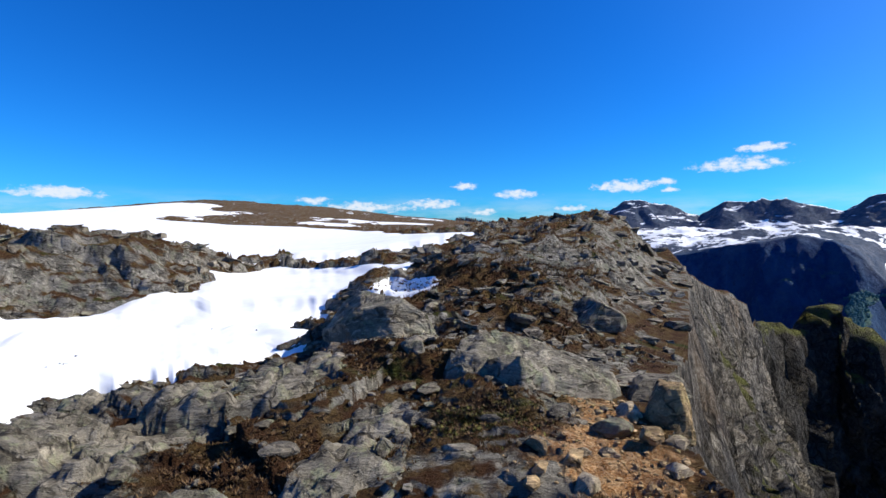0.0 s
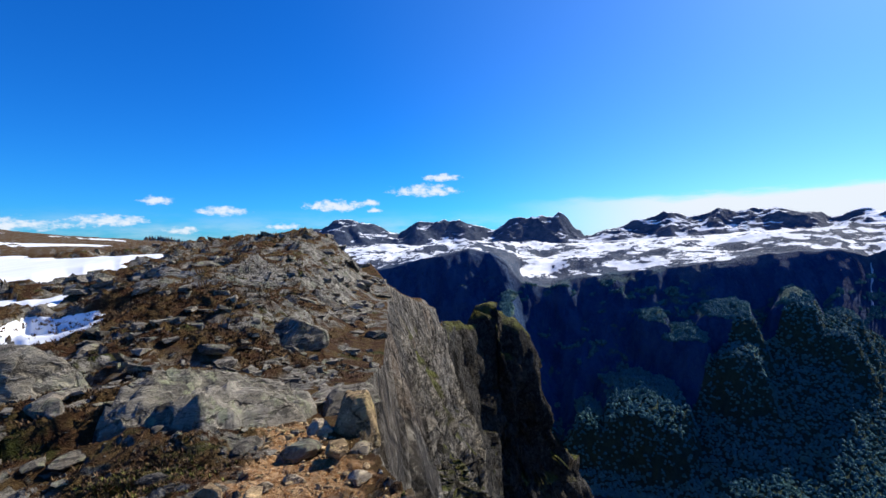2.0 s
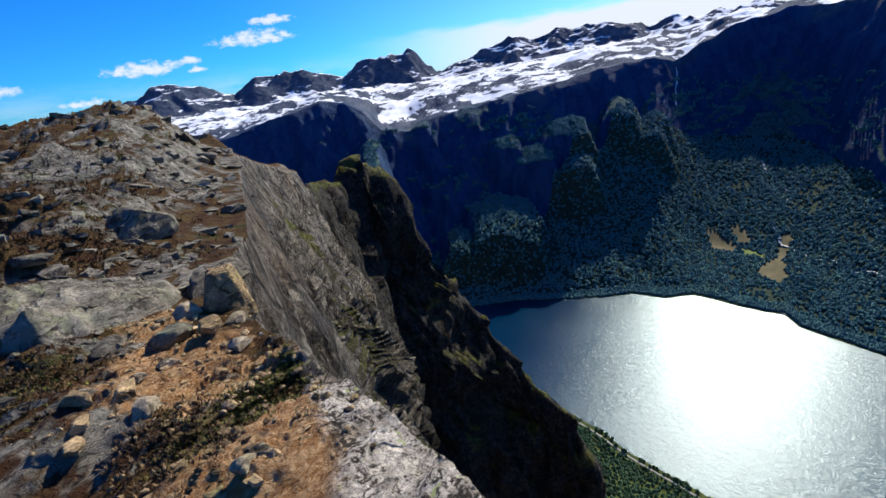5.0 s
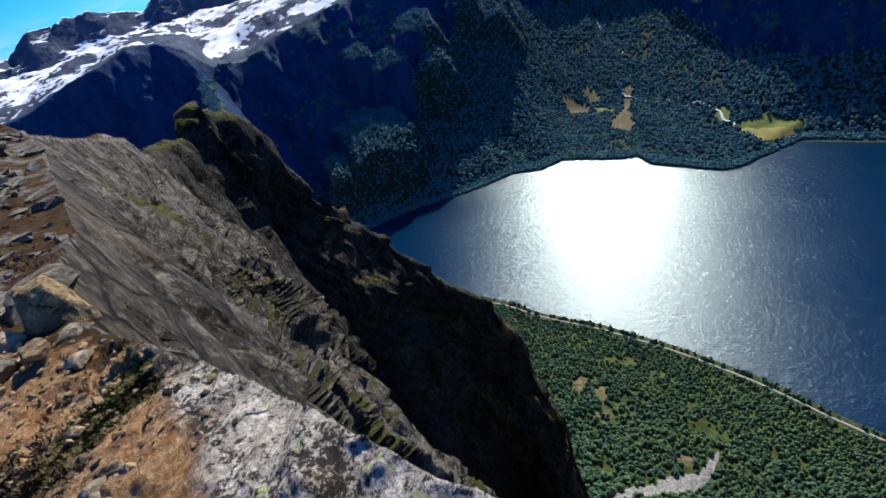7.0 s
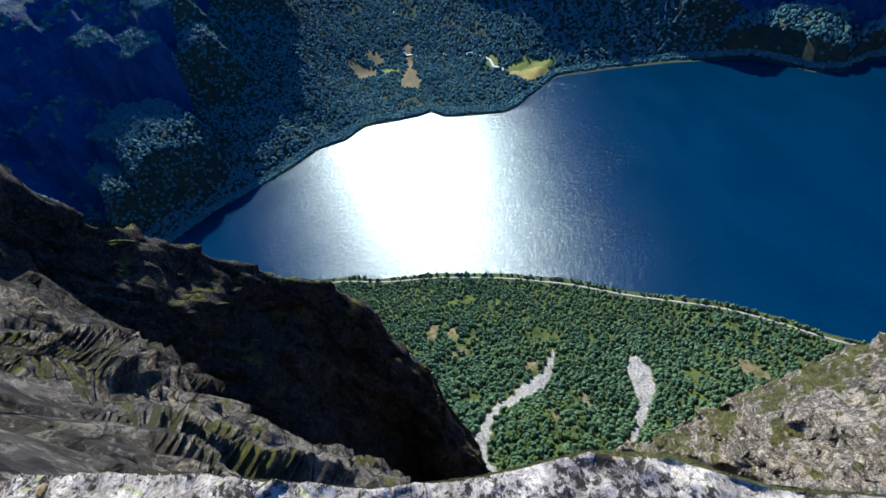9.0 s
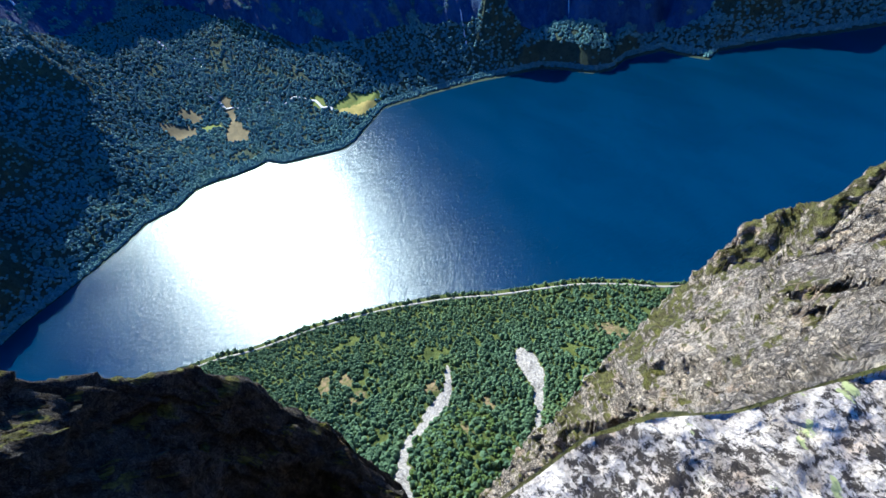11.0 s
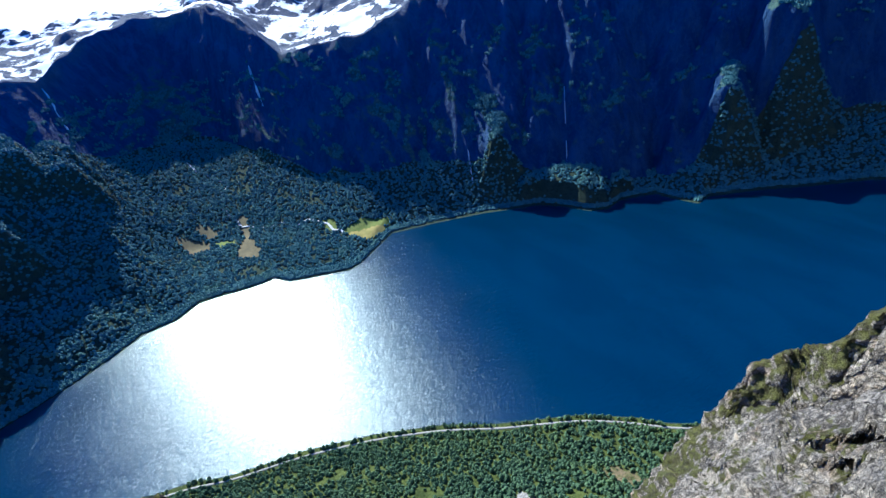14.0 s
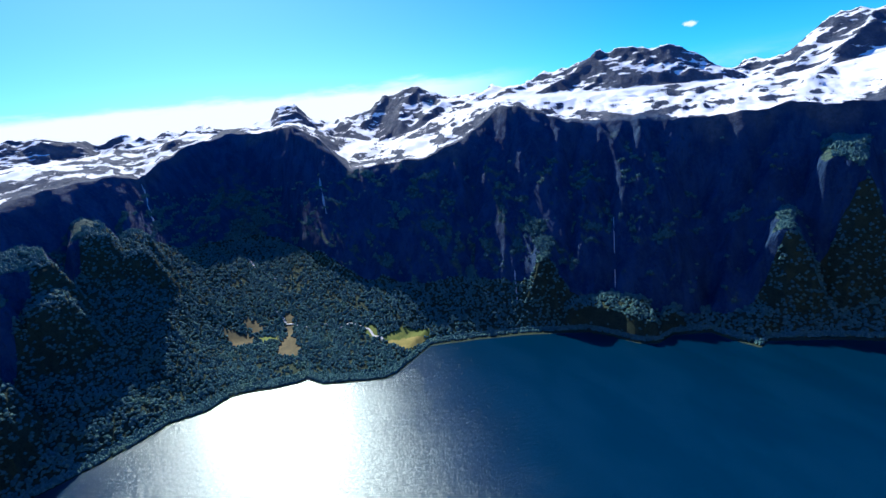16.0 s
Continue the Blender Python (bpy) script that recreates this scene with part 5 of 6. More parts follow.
def birch(seed):
    """One birch: a leaning tapered trunk with limbs and a loose crown of leaf clumps."""
    r = random.Random(seed)
    tree = new("birch_tree")
    bm = bmesh.new()
    for k in range(4):
        foot = Vector((0, 0, -0.6 if k == 0 else 1.6 + 0.9 * k))
        tip = Vector((r.uniform(-0.5, 0.5), r.uniform(-0.5, 0.5), 8.2)) if k == 0 else foot + Vector((r.uniform(-1.8, 1.8), r.uniform(-1.8, 1.8), r.uniform(1.2, 2.0)))
        wide = 0.17 if k == 0 else 0.07
        ring = [[bm.verts.new(p + Vector((math.cos(a) * w, math.sin(a) * w, 0))) for a in (0, 1.26, 2.51, 3.77, 5.03)] for p, w in ((foot, wide), (foot.lerp(tip, 0.5), wide * 0.6), (tip, wide * 0.15))]
        for lo, hi in zip(ring, ring[1:]):
            for i in range(5):
                bm.faces.new((lo[i], lo[(i + 1) % 5], hi[(i + 1) % 5], hi[i]))
    for name, mat in (("trunk", BARK), ("crown", MOUND_LEAF)):
        if name == "crown":
            bm = bmesh.new()
            for k in range(46):
                h = r.uniform(0, 1)
                reach = 2.7 * math.sin(math.pi * min(0.12 + 0.88 * h, 1)) ** 0.7 * r.uniform(0.35, 1.05)
                a, size = r.uniform(0, 6.28), r.uniform(0.45, 0.95)
                c = Vector((math.cos(a) * reach, math.sin(a) * reach, 1.5 + 7.2 * h))
                made = bmesh.ops.create_icosphere(bm, subdivisions=1, radius=size)["verts"]
                for v in made:
                    v.co = c + Vector((v.co.x * r.uniform(0.6, 1.3), v.co.y * r.uniform(0.6, 1.3), v.co.z * r.uniform(0.45, 0.9)))
        me = bpy.data.meshes.new(name)
        bm.to_mesh(me)
        bm.free()
        me.materials.append(mat)
        new(name, me).parent = tree
    return tagged(tree, "green birch tree with a loose crown on the steep slope", "tree", "birches on the mound")


MOUND_LEAF = mat_leaves("mound_birch_leaves", (0.045, 0.085, 0.022), (0.10, 0.155, 0.04), (0.12, 0.17, 0.035))
BARK = mat_plain("birch_bark", (0.30, 0.28, 0.25), (0.55, 0.52, 0.47), 3.0)
trees = [birch(k) for k in range(3)]
for i, j in reversed(list(enumerate(on_mound))):
    k = 0.75 + 0.5 * ((i * 37) % 17) / 17
    m = pose(float(px[j]), float(py[j]), float(ph[j]), 0, 0, (i * 67) % 360) @ Matrix.Diagonal((k, k, k, 1))
    if i < 3:
        trees[i].matrix_world = m
    else:
        copy_thing(trees[i % 3], m)

cand = np.argwhere((ZONE == 4) & (radii < 2450))
ci, cj = cand[:, 0], cand[:, 1]
w = radii[ci, cj] * (radii[ci, np.minimum(cj + 1, NR - 1)] - radii[ci, cj - 1])
w[(az_cols[ci] < 40) | (az_cols[ci] > 170)] *= 0.1
pick = rng.choice(len(cand), 30000, replace=True, p=w / w.sum())
ci, cj = ci[pick], cj[pick]
fr, fc, cn = rng.uniform(0, 1, len(ci)), rng.uniform(0, 1, len(ci)), np.minimum(ci + 1, NA - 1)
mixed = lambda g: (g[ci, cj] * (1 - fr) + g[ci, cj + 1] * fr) * (1 - fc) + (g[cn, cj] * (1 - fr) + g[cn, cj + 1] * fr) * fc
P = np.stack([mixed(X), mixed(Y), mixed(Z)], 1)
open_ground = smooth(fbm(P[:, 0], P[:, 1], 110, 3, 402), 0.15, 0.55) * (az_cols[ci] > 80) * (az_cols[ci] < 98)
P = P[rng.uniform(0, 1, len(P)) > open_ground * 0.7]
col = rng.integers(0, NA, 15000)
col = col[(az_cols[col] > 42) & (az_cols[col] < 165)]
edge_r = rF[col] + rng.uniform(-15, 34, len(col))
edge_p = np.stack([np.sin(AZ[col]) * edge_r, np.cos(AZ[col]) * edge_r, np.full(len(col), LAKE + 0.5)], 1)
P = np.concatenate([P, edge_p])
size = rng.uniform(0.7, 1.3, len(P))
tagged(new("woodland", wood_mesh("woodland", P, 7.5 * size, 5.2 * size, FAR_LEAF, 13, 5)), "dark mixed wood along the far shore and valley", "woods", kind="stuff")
# trees that hold on the flatter ledges of the far walls
zr, zt = np.gradient(Z[:, kn:], axis=1) / np.maximum(np.gradient(radii[:, kn:], axis=1), 0.5), np.gradient(Z[:, kn:], axis=0) / (radii[:, kn:] * np.maximum(np.gradient(AZ), 1e-4)[:, None])
steep = np.concatenate([np.zeros((NA, kn)), np.hypot(zr, zt)], 1)
soft_edge = fbm(X, Y, 90, 3, 403)
cand = np.argwhere((ZONE == 5) & (Z < -170 + 60 * soft_edge) & (steep < 0.86 + 0.25 * soft_edge) & (radii < 2700) & (az_cols[:, None] > 36) & (az_cols[:, None] < 170))
pick = rng.choice(len(cand), 22000, replace=True)
ci, cj = cand[pick, 0], cand[pick, 1]
P = np.stack([X[ci, cj], Y[ci, cj], Z[ci, cj] - 1], 1)
P[:, :2] += rng.uniform(-5, 5, (len(P), 2))
size = rng.uniform(0.6, 1.1, len(P))
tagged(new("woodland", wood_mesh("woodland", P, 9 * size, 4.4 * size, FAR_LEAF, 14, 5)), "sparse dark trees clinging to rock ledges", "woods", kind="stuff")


# ---- road, streams and waterfalls ----
def ribbon(name, pts, widths, mat, label, category, kind=""):
    """A narrow strip that follows the ground."""
    p = np.array(pts, float)
    seg = np.r_[0, np.cumsum(np.hypot(*(np.diff(p[:, :2], axis=0).T)) + 1e-6)]
    s = np.linspace(0, seg[-1], max(12, int(seg[-1] / 8)))
    q = np.stack([np.interp(s, seg, p[:, k]) for k in range(3)], 1)
    w = np.interp(s, seg, widths)
    d = np.gradient(q[:, :2], axis=0)
    d /= np.maximum(np.hypot(d[:, 0], d[:, 1])[:, None], 1e-6)
    side = np.stack([-d[:, 1], d[:, 0], 0 * d[:, 0]], 1)
    rows = [q + side * (w * k)[:, None] - np.array([0, 0, z]) for k, z in ((-0.62, 1.4), (-0.5, 0.0), (0.0, -0.12), (0.5, 0.0), (0.62, 1.4))]
    v = np.stack(rows, 1)
    n, m = v.shape[:2]
    ids = np.arange(n * m).reshape(n, m)
    f = np.stack([ids[:-1, :-1], ids[1:, :-1], ids[1:, 1:], ids[:-1, 1:]], -1).reshape(-1, 4)
    return tagged(new(name, array_mesh(name, v.reshape(-1, 3), f, mat)), label, category, kind=kind)


shore = np.array(NEAR_SHORE[2:17], float)
seg = np.r_[0, np.cumsum(np.hypot(*np.diff(shore, axis=0).T))]
s = np.linspace(0, seg[-1], 120)
line = np.stack([np.interp(s, seg, shore[:, 0]), np.interp(s, seg, shore[:, 1])], 1)
bell = np.exp(-0.5 * (np.arange(-6, 7) / 3.0) ** 2)
bell /= bell.sum()
line = np.stack([np.convolve(np.pad(line[:, k], 6, mode="edge"), bell, mode="valid") for k in (0, 1)], 1)
d = np.gradient(line, axis=0)
d /= np.hypot(d[:, 0], d[:, 1])[:, None]
line = line + np.stack([d[:, 1], -d[:, 0]], 1) * 11.5
lz, _, _ = near_height(line[:, 0], line[:, 1])
ribbon("road", np.c_[line, np.maximum(lz, LAKE + 1.5) + 0.9], np.full(len(line), 3.8), ROAD, "pale gravel road along the near lake shore", "road", "structure")


def far_ground(x, y):
    az, r = math.degrees(math.atan2(x, y)), math.hypot(x, y)
    i = int(np.argmin(np.abs(az_cols - az)))
    return float(np.interp(r, radii[i], Z[i]))


def on_land(pts, lift):
    return [(x, y, far_ground(x, y) + lift) for x, y in pts]


def densify(pts, step):
    out = []
    for (x0, y0), (x1, y1) in zip(pts, pts[1:]):
        for u in np.linspace(0, 1, max(2, int(math.hypot(x1 - x0, y1 - y0) / step)), endpoint=False):
            wob = 0.35 * step * float(vnoise(np.array([x0 * 0.03 + u * 5]), np.array([y0 * 0.03]))[0])
            out.append((x0 + (x1 - x0) * u + wob, y0 + (y1 - y0) * u - wob))
    return out + [pts[-1]]


RIVER = [(2300, 200), (2180, 130), (2060, 50), (1990, 95), (1900, 100), (1780, 60), (1660, -60), (1516, -185), (1453, -212), (1400, -235)]
ribbon("stream", on_land(densify(RIVER, 30), 1.2), np.full(len(densify(RIVER, 30)), 7.0), FALL, "white mountain stream winding through the side valley", "stream", "structure")
for az, lo, hi, wide, label in ((95.2, -9.0, -4.6, 8, "thin white waterfall dropping over the dark headwall"), (77.2, -6.5, -2.4, 6, "thin white stream falling down the shaded mountainside"),
                                (117.8, -23.5, -18.0, 3.5, "narrow pale stream bed on the rock wall"), (130.1, -22.0, -13.0, 2.5, "thin wet streak down the dark wall")):
    i = int(np.argmin(np.abs(az_cols - az)))
    el = np.degrees(np.arctan2(Z[i] - 1.65, radii[i]))
    ok = np.nonzero((el > lo) & (el < hi) & (ZONE[i] >= 4) & (ZONE[i] <= 5))[0]
    if len(ok) > 3:
        sway = [3.0 * math.sin(k * 0.5) for k in range(len(ok))]
        pts = [(X[i, j] + w, Y[i, j] - w, Z[i, j] + 2.0) for j, w in zip(ok, sway)]
        ribbon("waterfall", pts, np.full(len(pts), wide), FALL, label, "waterfall", "structure")


# ---- rocks ----
def rock(name, seed, sx, sy, sz, mat, level=3, cut=7, rough=0.10, soft=False):
    """A broken block: a ball cut by planes, layered and chipped."""
    r = random.Random(seed)
    bm = bmesh.new()
    bmesh.ops.create_icosphere(bm, subdivisions=level, radius=1.0)
    planes = [(Vector((r.uniform(-1, 1), r.uniform(-1, 1), r.uniform(-0.5, 1))).normalized(), r.uniform(0.42, 0.78)) for _ in range(cut)]
    planes.append((Vector((0.1, 0.05, 1)).normalized(), 0.62))
    off = Vector((seed * 3.7, seed * 1.3, 0))
    for v in bm.verts:
        for nrm, d in planes:
            over = v.co.dot(nrm) - d
            if over > 0:
                v.co -= nrm * over * 0.94
        q = v.co * 1.4 + off
        v.co += v.co.normalized() * (rough * noise.fractal(q, 0.8, 2.1, 4) + rough * 0.25 * noise.fractal(q * Vector((1, 1, 6)), 0.9, 2.0, 3))
    for v in bm.verts:
        v.co = Vector((v.co.x * sx, v.co.y * sy, max(v.co.z, -0.55) * sz))
    me = bpy.data.meshes.new(name)
    bm.to_mesh(me)
    bm.free()
    for p in me.polygons:
        p.use_smooth = soft
    me.materials.append(mat)
    return me


def ground_z(x, y):
    """Height of the sheet under a point of the upland."""
    k = (math.degrees(math.atan2(x, y)) + 50) / 0.25
    i, r = int(k), math.hypot(x, y)
    lo, hi = (float(np.interp(r, radii[j], Z[j])) for j in (i, i + 1))
    return lo + (hi - lo) * (k - i)


def put(me, name, x, y, turn, label, category, sink=0.3, group="", tilt=(0, 0), z=None):
    ob = new(name, me)
    low = min(v.co.z for v in me.vertices)
    high = max(v.co.z for v in me.vertices)
    base = ground_z(x, y) if z is None else z
    ob.matrix_world = pose(x, y, base - low - sink * (high - low), tilt[0], tilt[1], turn)
    return tagged(ob, label, category, group)


BOULDER = mat_stone("boulder_gneiss", (1.35, 1.28, 1.12), 0.3)
put(rock("boulder", 4, 1.06, 0.66, 0.66, BOULDER, 5, 14, 0.07), "boulder", -0.95, 6.25, -14, "large layered grey boulder resting on the heath beside snow", "boulder", 0.05, tilt=(3, -4))
put(rock("boulder", 9, 0.66, 0.46, 0.50, STONE_GREY, 4, 8, 0.12), "boulder", 2.85, 8.55, 20, "dark angular boulder with a shaded hollow below it", "boulder", 0.18)
put(rock("boulder", 15, 0.29, 0.28, 0.44, STONE_TAN, 4, 12, 0.09), "boulder", 2.04, 4.08, 70, "pale brown angular block at the brow of the cliff", "boulder", 0.3)
put(rock("boulder", 21, 0.46, 0.36, 0.26, STONE_GREY, 4, 12, 0.1), "boulder", 2.3, 4.95, 25, "flat grey block behind the pale block on the brow", "boulder", 0.3)
STONES = [(1.33, 3.60, 0.19, 0, 10, "wedge-shaped pale stone lying on orange grit"), (1.56, 3.35, 0.17, 2, 60, "ochre stone with a flat top at the brow"), (1.13, 3.09, 0.09, 1, 0, ""),
          (0.86, 2.94, 0.12, 2, 40, ""), (0.87, 2.67, 0.15, 1, 80, "flat pale stone half sunk in grit"), (0.87, 3.58, 0.08, 1, 20, ""), (0.68, 3.21, 0.12, 2, 120, ""), (0.53, 2.65, 0.10, 2, 70, ""),
          (1.56, 2.98, 0.11, 1, 15, ""), (1.25, 2.68, 0.08, 1, 95, ""), (0.96, 1.61, 0.09, 1, 110, ""), (0.87, 1.56, 0.07, 1, 30, ""), (0.60, 2.74, 0.08, 2, 33, ""), (0.95, 3.06, 0.07, 1, 0, ""),
          (1.35, 2.75, 0.06, 1, 0, ""), (1.65, 4.0, 0.16, 1, 50, "pale stone beside the block at the brow"), (1.8, 3.45, 0.13, 1, 20, "")]
kinds = [rock("stone", 30 + k, 1, 0.75, 0.6, (STONE_GREY, STONE_PALE, STONE_TAN)[k % 3], 3, 13, 0.07) for k in range(9)]
words = {0: "small grey stone on the rocky ground", 1: "small pale angular stone on orange grit", 2: "small ochre stone on orange grit"}
for i, (x, y, s, k, turn, label) in enumerate(STONES):
    ob = put(kinds[k + 3 * (i % 3)], "stone", x, y, turn, label or words[k], "stone", 0.0, "stones on the grit")
    ob.scale = (s, s, s)
    ob.location.z = ground_z(x, y) + 0.30 * s
rnd = random.Random(5)
count = 0
while count < 110:
    az, r = rnd.uniform(-48, 27), 3.0 * math.exp(rnd.uniform(0, 2.3))
    x, y = r * math.sin(radians(az)), r * math.cos(radians(az))
    pt = (np.array([x]), np.array([y]))
    if inside(*pt, SNOW_NEAR)[0] or inside(*pt, SNOW_FAR)[0] or not inside(*pt, PLATEAU_RING)[0] or near_line(*pt, EDGE)[0][0] < 0.3:
        continue
    s = min(0.05 + 0.024 * r, 0.5) * rnd.uniform(0.3, 1.2)
    ob = put(kinds[3 * rnd.randrange(3)], "stone", x, y, rnd.uniform(0, 360), "weathered grey stone among heath and slabs", "stone", 0.0, "stones on the upland")
    ob.scale = (s * 1.3, s, s * rnd.uniform(0.6, 1.0))
    ob.location.z = ground_z(x, y) + 0.12 * s
    count += 1


# angular blocks that break the line of the brow
for i in range(15):
    k = rnd.uniform(0, 1) ** 1.3
    y = 4.2 + 22 * k
    x = float(np.interp(y, [e[1] for e in EDGE[18:28]], [e[0] for e in EDGE[18:28]])) - rnd.uniform(0.05, 1.8) * (0.4 + k)
    s = rnd.uniform(0.10, 0.26) * (1 + 1.6 * k)
    ob = put(kinds[rnd.choice((0, 3, 6))], "stone", x, y, rnd.uniform(0, 360), "angular grey block on the brow of the cliff", "stone", 0.0, "blocks on the brow")
    ob.scale = (s * 1.2, s, s * rnd.uniform(0.7, 1.2))
    ob.location.z = ground_z(x, y) + 0.15 * s


def slab(ring, tall, mat, label, seed):
    """A flat outcrop of bedrock with broken edges, standing proud of the heath."""
    xs, ys = [p[0] for p in ring], [p[1] for p in ring]
    gx, gy = np.meshgrid(np.arange(min(xs) - 0.3, max(xs) + 0.3, 0.035), np.arange(min(ys) - 0.3, max(ys) + 0.3, 0.035), indexing="ij")
    wx, wy = gx + 0.16 * fbm(gx, gy, 0.5, 4, seed), gy + 0.16 * fbm(gx, gy, 0.5, 4, seed + 3)
    d, _ = near_line(wx, wy, ring + ring[:1])
    sd = np.where(inside(wx, wy, ring), d, -d)
    h, _, _ = near_height(gx, gy)
    split = fbm(gx + 0.6 * gy, gy * 2.2 - gx, 0.55, 4, seed + 7) * 3
    top = tall * (0.75 + 0.25 * fbm(gx, gy, 0.9, 3, seed + 5)) + 0.05 * (np.floor(split) + smooth(split - np.floor(split), 0.8, 1.0))
    z = h - 0.06 + (top + 0.06) * smooth(sd, -0.03, 0.07) + 0.02 * fbm(gx, gy, 0.1, 3, seed + 9)
    ids = np.arange(gx.size).reshape(gx.shape)
    q = np.stack([ids[:-1, :-1], ids[1:, :-1], ids[1:, 1:], ids[:-1, 1:]], -1)[sd[:-1, :-1] > -0.12]
    used, inv = np.unique(q, return_inverse=True)
    v = np.stack([gx, gy, z], -1).reshape(-1, 3)[used]
    tagged(new("rock_slab", array_mesh("rock_slab", v, inv.reshape(q.shape), mat)), label, "rock slab")


SLAB = mat_stone("slab_gneiss", (1.15, 1.12, 1.05), 0.7)
slab([(-0.1, 4.85), (0.8, 5.9), (1.7, 6.0), (2.0, 5.3), (1.75, 4.5), (0.7, 4.25)], 0.24, SLAB, "broad grey rock slab with greenish lichen and a broken edge", 600)
slab([(-1.05, 2.6), (-0.78, 3.9), (-0.1, 4.5), (-0.18, 3.4), (-0.3, 2.6)], 0.07, SLAB, "smooth light grey rock slab flush with the heath", 610)
slab([(-3.9, 3.2), (-3.7, 4.5), (-2.2, 4.9), (-1.1, 5.0), (-0.95, 4.5), (-1.8, 3.85), (-2.6, 3.0)], 0.12, SLAB, "long pale grey rock slab beside the snowfield", 620)
slab([(-2.3, 2.3), (-1.9, 3.0), (-1.3, 2.8), (-1.4, 2.2)], 0.09, SLAB, "low grey rock slab sunk in brown heath", 630)


def scatter_stones(name, rows, n, lo, hi, mat, label, seed):
    """Loose grit: countless chips in one mesh."""
    r = np.random.default_rng(seed)
    bm = bmesh.new()
    bmesh.ops.create_icosphere(bm, subdivisions=1, radius=1.0)
    bm.verts.ensure_lookup_table()
    vv = np.array([v.co[:] for v in bm.verts])
    ff = np.array([[v.index for v in f.verts] for f in bm.faces])
    bm.free()
    which = r.integers(0, len(rows), n)
    c = np.array(rows)[which]
    x, y = c[:, 0] + r.normal(0, 0.55, n) * c[:, 2], c[:, 1] + r.normal(0, 0.55, n) * c[:, 3]
    ok = inside(x, y, PLATEAU_RING) & (near_line(x, y, EDGE)[0] > 0.05)
    x, y = x[ok], y[ok]
    n = len(x)
    z, _, _ = near_height(x, y)
    s = lo * (hi / lo) ** (r.uniform(0, 1, n) ** 2.2)
    v = vv[None] * r.uniform(0.55, 1.3, (n, len(vv), 1)) * (s[:, None] * r.uniform(0.6, 1.3, (n, 3)))[:, None] * np.array([1, 1, 0.7])
    v += np.stack([x, y, z + 0.25 * s], 1)[:, None]
    f = (ff[None] + (np.arange(n) * len(vv))[:, None, None]).reshape(-1, 3)
    tagged(new(name, array_mesh(name, v.reshape(-1, 3), f, mat, None, False)), label, "gravel", kind="stuff")


scatter_stones("gravel", [(1.15, 3.0, 0.6, 0.8), (0.9, 1.8, 0.5, 0.5), (1.35, 2.5, 0.35, 0.5), (1.5, 4.0, 0.4, 0.6)], 1000, 0.006, 0.036, STONE_TAN, "pale and ochre grit scattered on bare soil", 21)
scatter_stones("gravel", [(-1.0, 5, 4, 2.5), (0.5, 8, 4, 4), (1, 4.5, 1, 1), (-2, 3.5, 2, 1.2)], 700, 0.008, 0.05, STONE_GREY, "grey rock chips scattered over slabs and heath", 22)


def strewn_blocks(n, seed, label):
    """Countless angular slabs and broken blocks, larger further off as they are seen there."""
    r = np.random.default_rng(seed)
    az, dist = np.radians(r.uniform(-50, 29, n)), 5.2 * np.exp(r.uniform(0, 2.3, n))
    x, y = np.sin(az) * dist, np.cos(az) * dist
    ok = inside(x, y, PLATEAU_RING) & (near_line(x, y, EDGE)[0] > 0.25) & ~inside(x, y, SNOW_NEAR) & ~inside(x, y, SNOW_FAR) & (fbm(x, y, 2.5, 3, seed) > -0.12)
    x, y, dist = x[ok], y[ok], dist[ok]
    n = len(x)
    z = np.array([ground_z(a, b) for a, b in zip(x, y)])
    size = (0.02 + 0.0100 * dist) * r.uniform(0.35, 1.0, n) ** 1.6
    corner = np.array([(i, j, k) for i in (-1, 1) for j in (-1, 1) for k in (-1, 1)], float)
    v = corner[None] * np.stack([r.uniform(0.9, 2.2, n), r.uniform(0.6, 1.1, n), r.uniform(0.3, 0.75, n)], 1)[:, None] * size[:, None, None]
    v = v * r.uniform(0.35, 1.15, (n, 8, 3))
    turn, tip = r.normal(0.5, 0.6, n), r.normal(0, 0.22, n)
    ct, st = np.cos(turn)[:, None], np.sin(turn)[:, None]
    v = np.stack([v[..., 0] * ct - v[..., 1] * st, v[..., 0] * st + v[..., 1] * ct, v[..., 2] + np.tan(tip)[:, None] * v[..., 0]], -1)
    v += np.stack([x, y, z + 0.16 * size], 1)[:, None]
    f = np.array([(0, 1, 3, 2), (4, 6, 7, 5), (0, 4, 5, 1), (2, 3, 7, 6), (0, 2, 6, 4), (1, 5, 7, 3)])
    faces = (f[None] + (np.arange(n) * 8)[:, None, None]).reshape(-1, 4)
    tagged(new("rubble", array_mesh("rubble", v.reshape(-1, 3), faces, STONE_GREY, None, False)), label, "rubble", kind="stuff")


strewn_blocks(4200, 24, "broken grey slabs and blocks strewn over the upland")


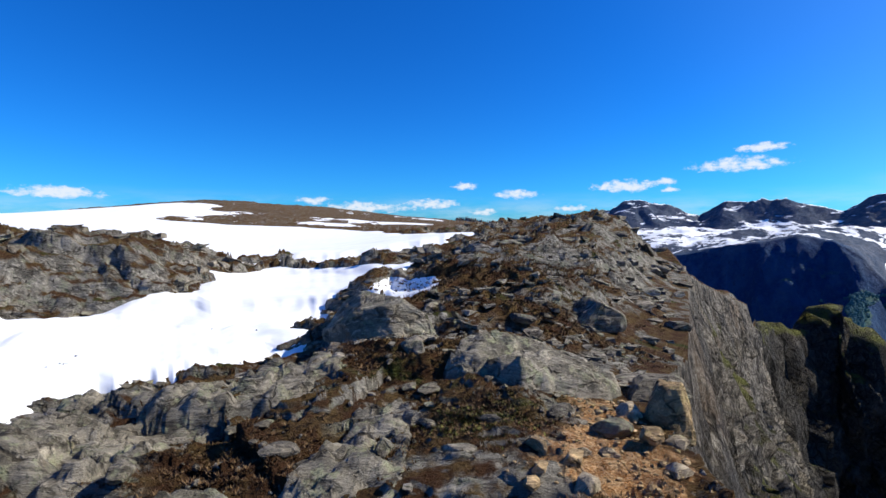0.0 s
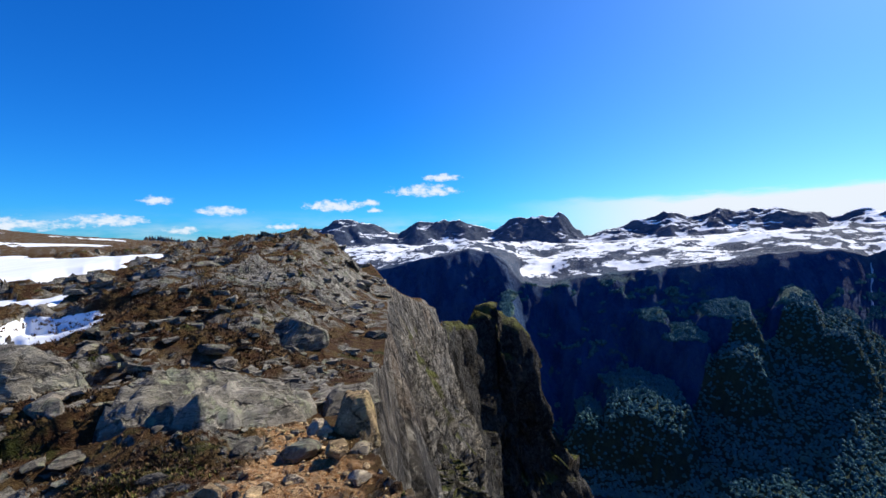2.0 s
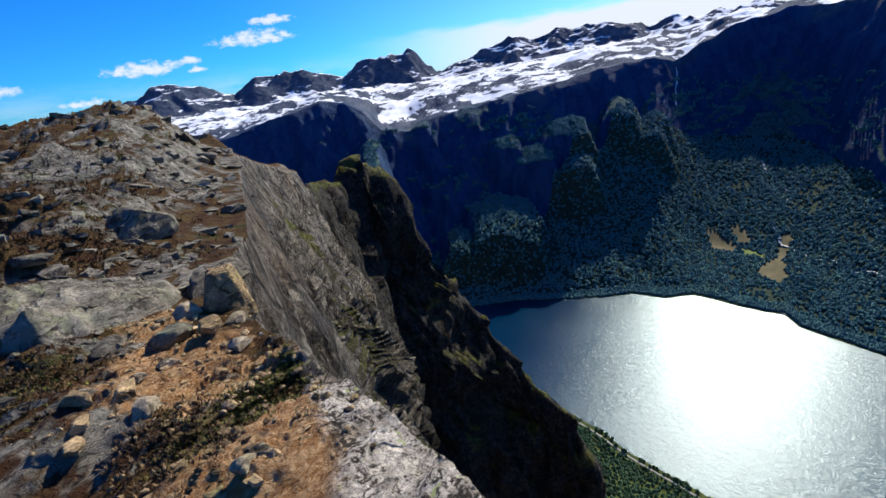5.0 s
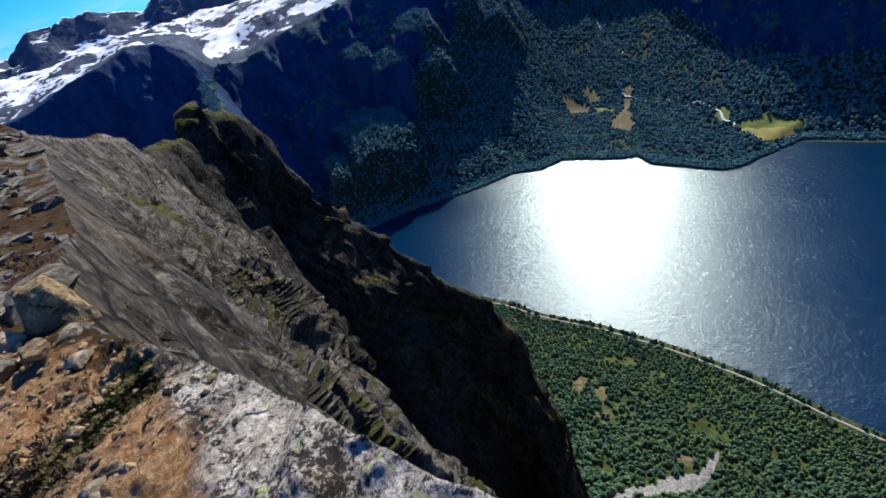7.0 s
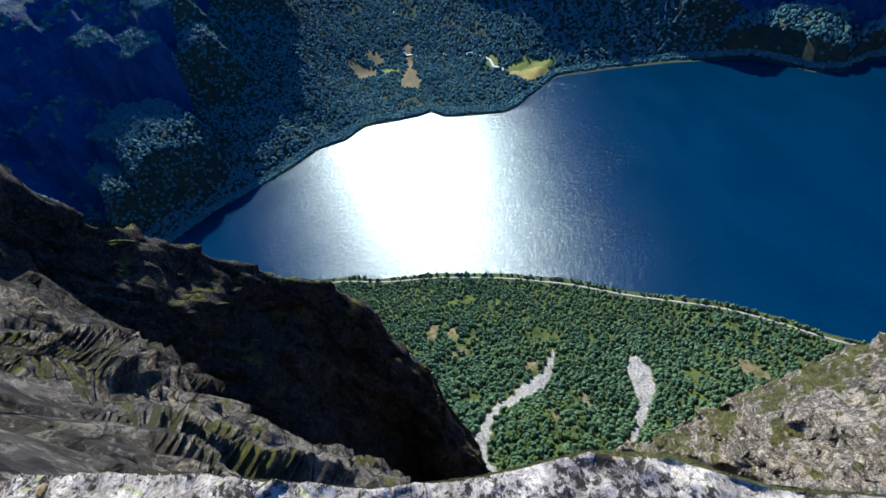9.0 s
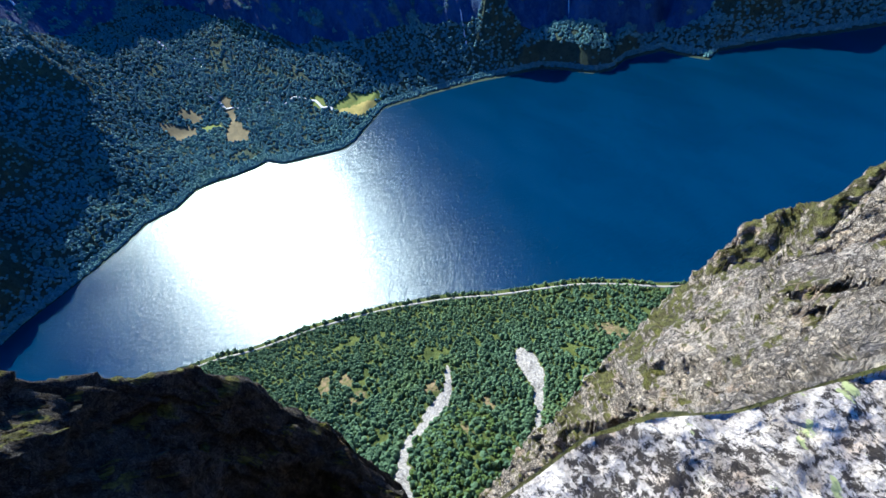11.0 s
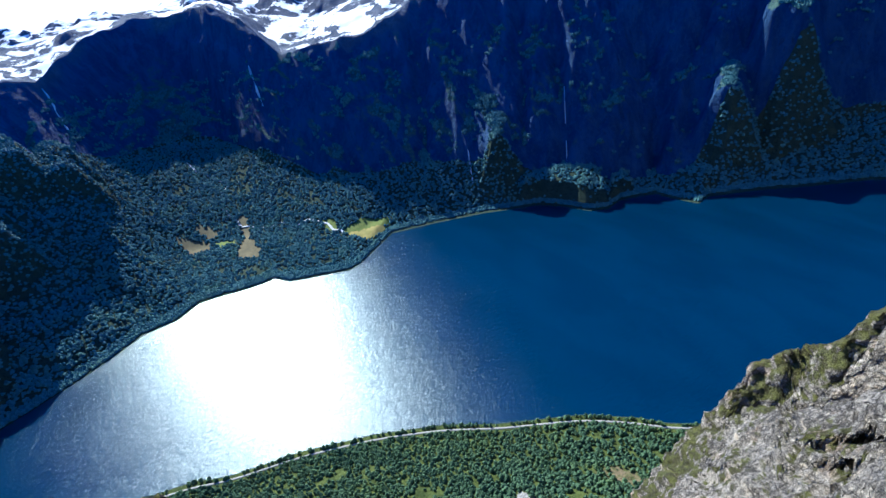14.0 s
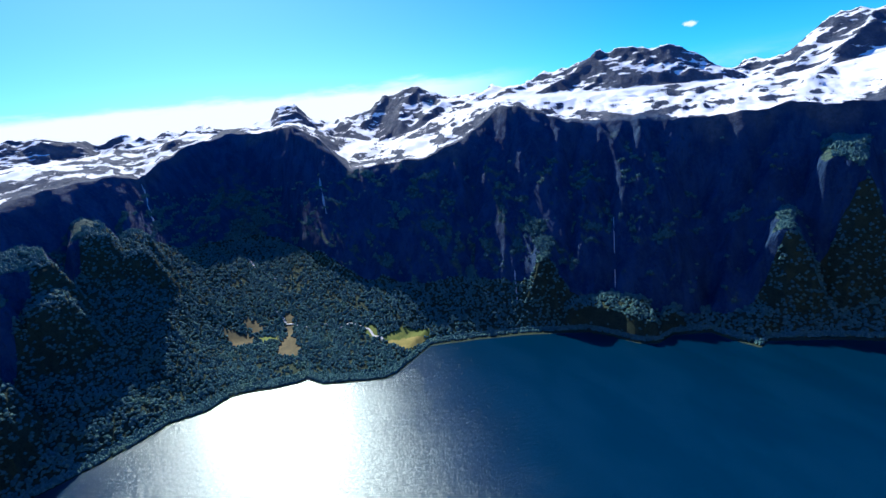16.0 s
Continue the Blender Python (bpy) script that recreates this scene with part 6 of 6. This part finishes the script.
# ---- heath ----
def tufts(name, rows, n, tall, mat, label, seed, blades=7):
    r = np.random.default_rng(seed)
    c = np.array(rows)[r.integers(0, len(rows), n)]
    x, y = c[:, 0] + r.normal(0, 0.5, n) * c[:, 2], c[:, 1] + r.normal(0, 0.5, n) * c[:, 3]
    ok = inside(x, y, PLATEAU_RING) & (near_line(x, y, EDGE)[0] > 0.06) & ~inside(x, y, SNOW_NEAR)
    x, y = x[ok], y[ok]
    n = len(x)
    z, _, _ = near_height(x, y)
    h = tall * r.uniform(0.4, 1.2, n) * (0.5 + 0.16 * np.hypot(x, y))
    a = r.uniform(0, 6.28, (n, blades))
    lean, w = r.uniform(0.2, 1.0, (n, blades)), 0.16 * h[:, None]
    root = np.stack([x[:, None] + 0.25 * h[:, None] * np.cos(a), y[:, None] + 0.25 * h[:, None] * np.sin(a), np.repeat(z[:, None] - 0.004, blades, 1)], -1)
    side = np.stack([-np.sin(a) * w, np.cos(a) * w, 0 * a], -1)
    tip = root + np.stack([np.cos(a) * lean * h[:, None], np.sin(a) * lean * h[:, None], h[:, None] * r.uniform(0.5, 1, (n, blades))], -1)
    v = np.stack([root - side, root + side, tip], 2).reshape(-1, 3)
    tagged(new(name, array_mesh(name, v, np.arange(len(v)).reshape(-1, 3), mat, None, False)), label, "heath", kind="stuff")


HEATHER = mat_leaves("heather", (0.085, 0.048, 0.028), (0.17, 0.11, 0.055), (0.14, 0.075, 0.042))
CROWBERRY = mat_leaves("crowberry", (0.085, 0.085, 0.02), (0.18, 0.175, 0.045), (0.11, 0.10, 0.03))
tufts("heather", [(-1.3, 3.2, 1.0, 0.6), (0.3, 3.7, 0.6, 0.5), (-0.2, 5.2, 1.5, 0.6), (1.6, 7.6, 1.8, 1.0), (0.6, 10, 2.4, 1.6), (0.9, 2.2, 0.3, 0.3), (2, 12, 3, 3)], 9000, 0.034, HEATHER, "low brown heather and dry grass between rocks", 31)
tufts("crowberry", [(1.25, 2.2, 0.42, 0.24), (1.5, 2.3, 0.2, 0.14), (1.0, 2.1, 0.3, 0.16), (0.3, 3.65, 0.4, 0.3)], 5200, 0.026, CROWBERRY, "dark green crowberry mat near the brow", 32)

ribbon("gravel_bar", [(1372, 34, LAKE + 0.6), (1352, 22, LAKE + 0.5), (1338, 4, LAKE + 0.4), (1326, -8, LAKE + 0.3)], [10, 16, 12, 5], ROAD, "pale gravel bar at the river mouth", "gravel bar", "structure")
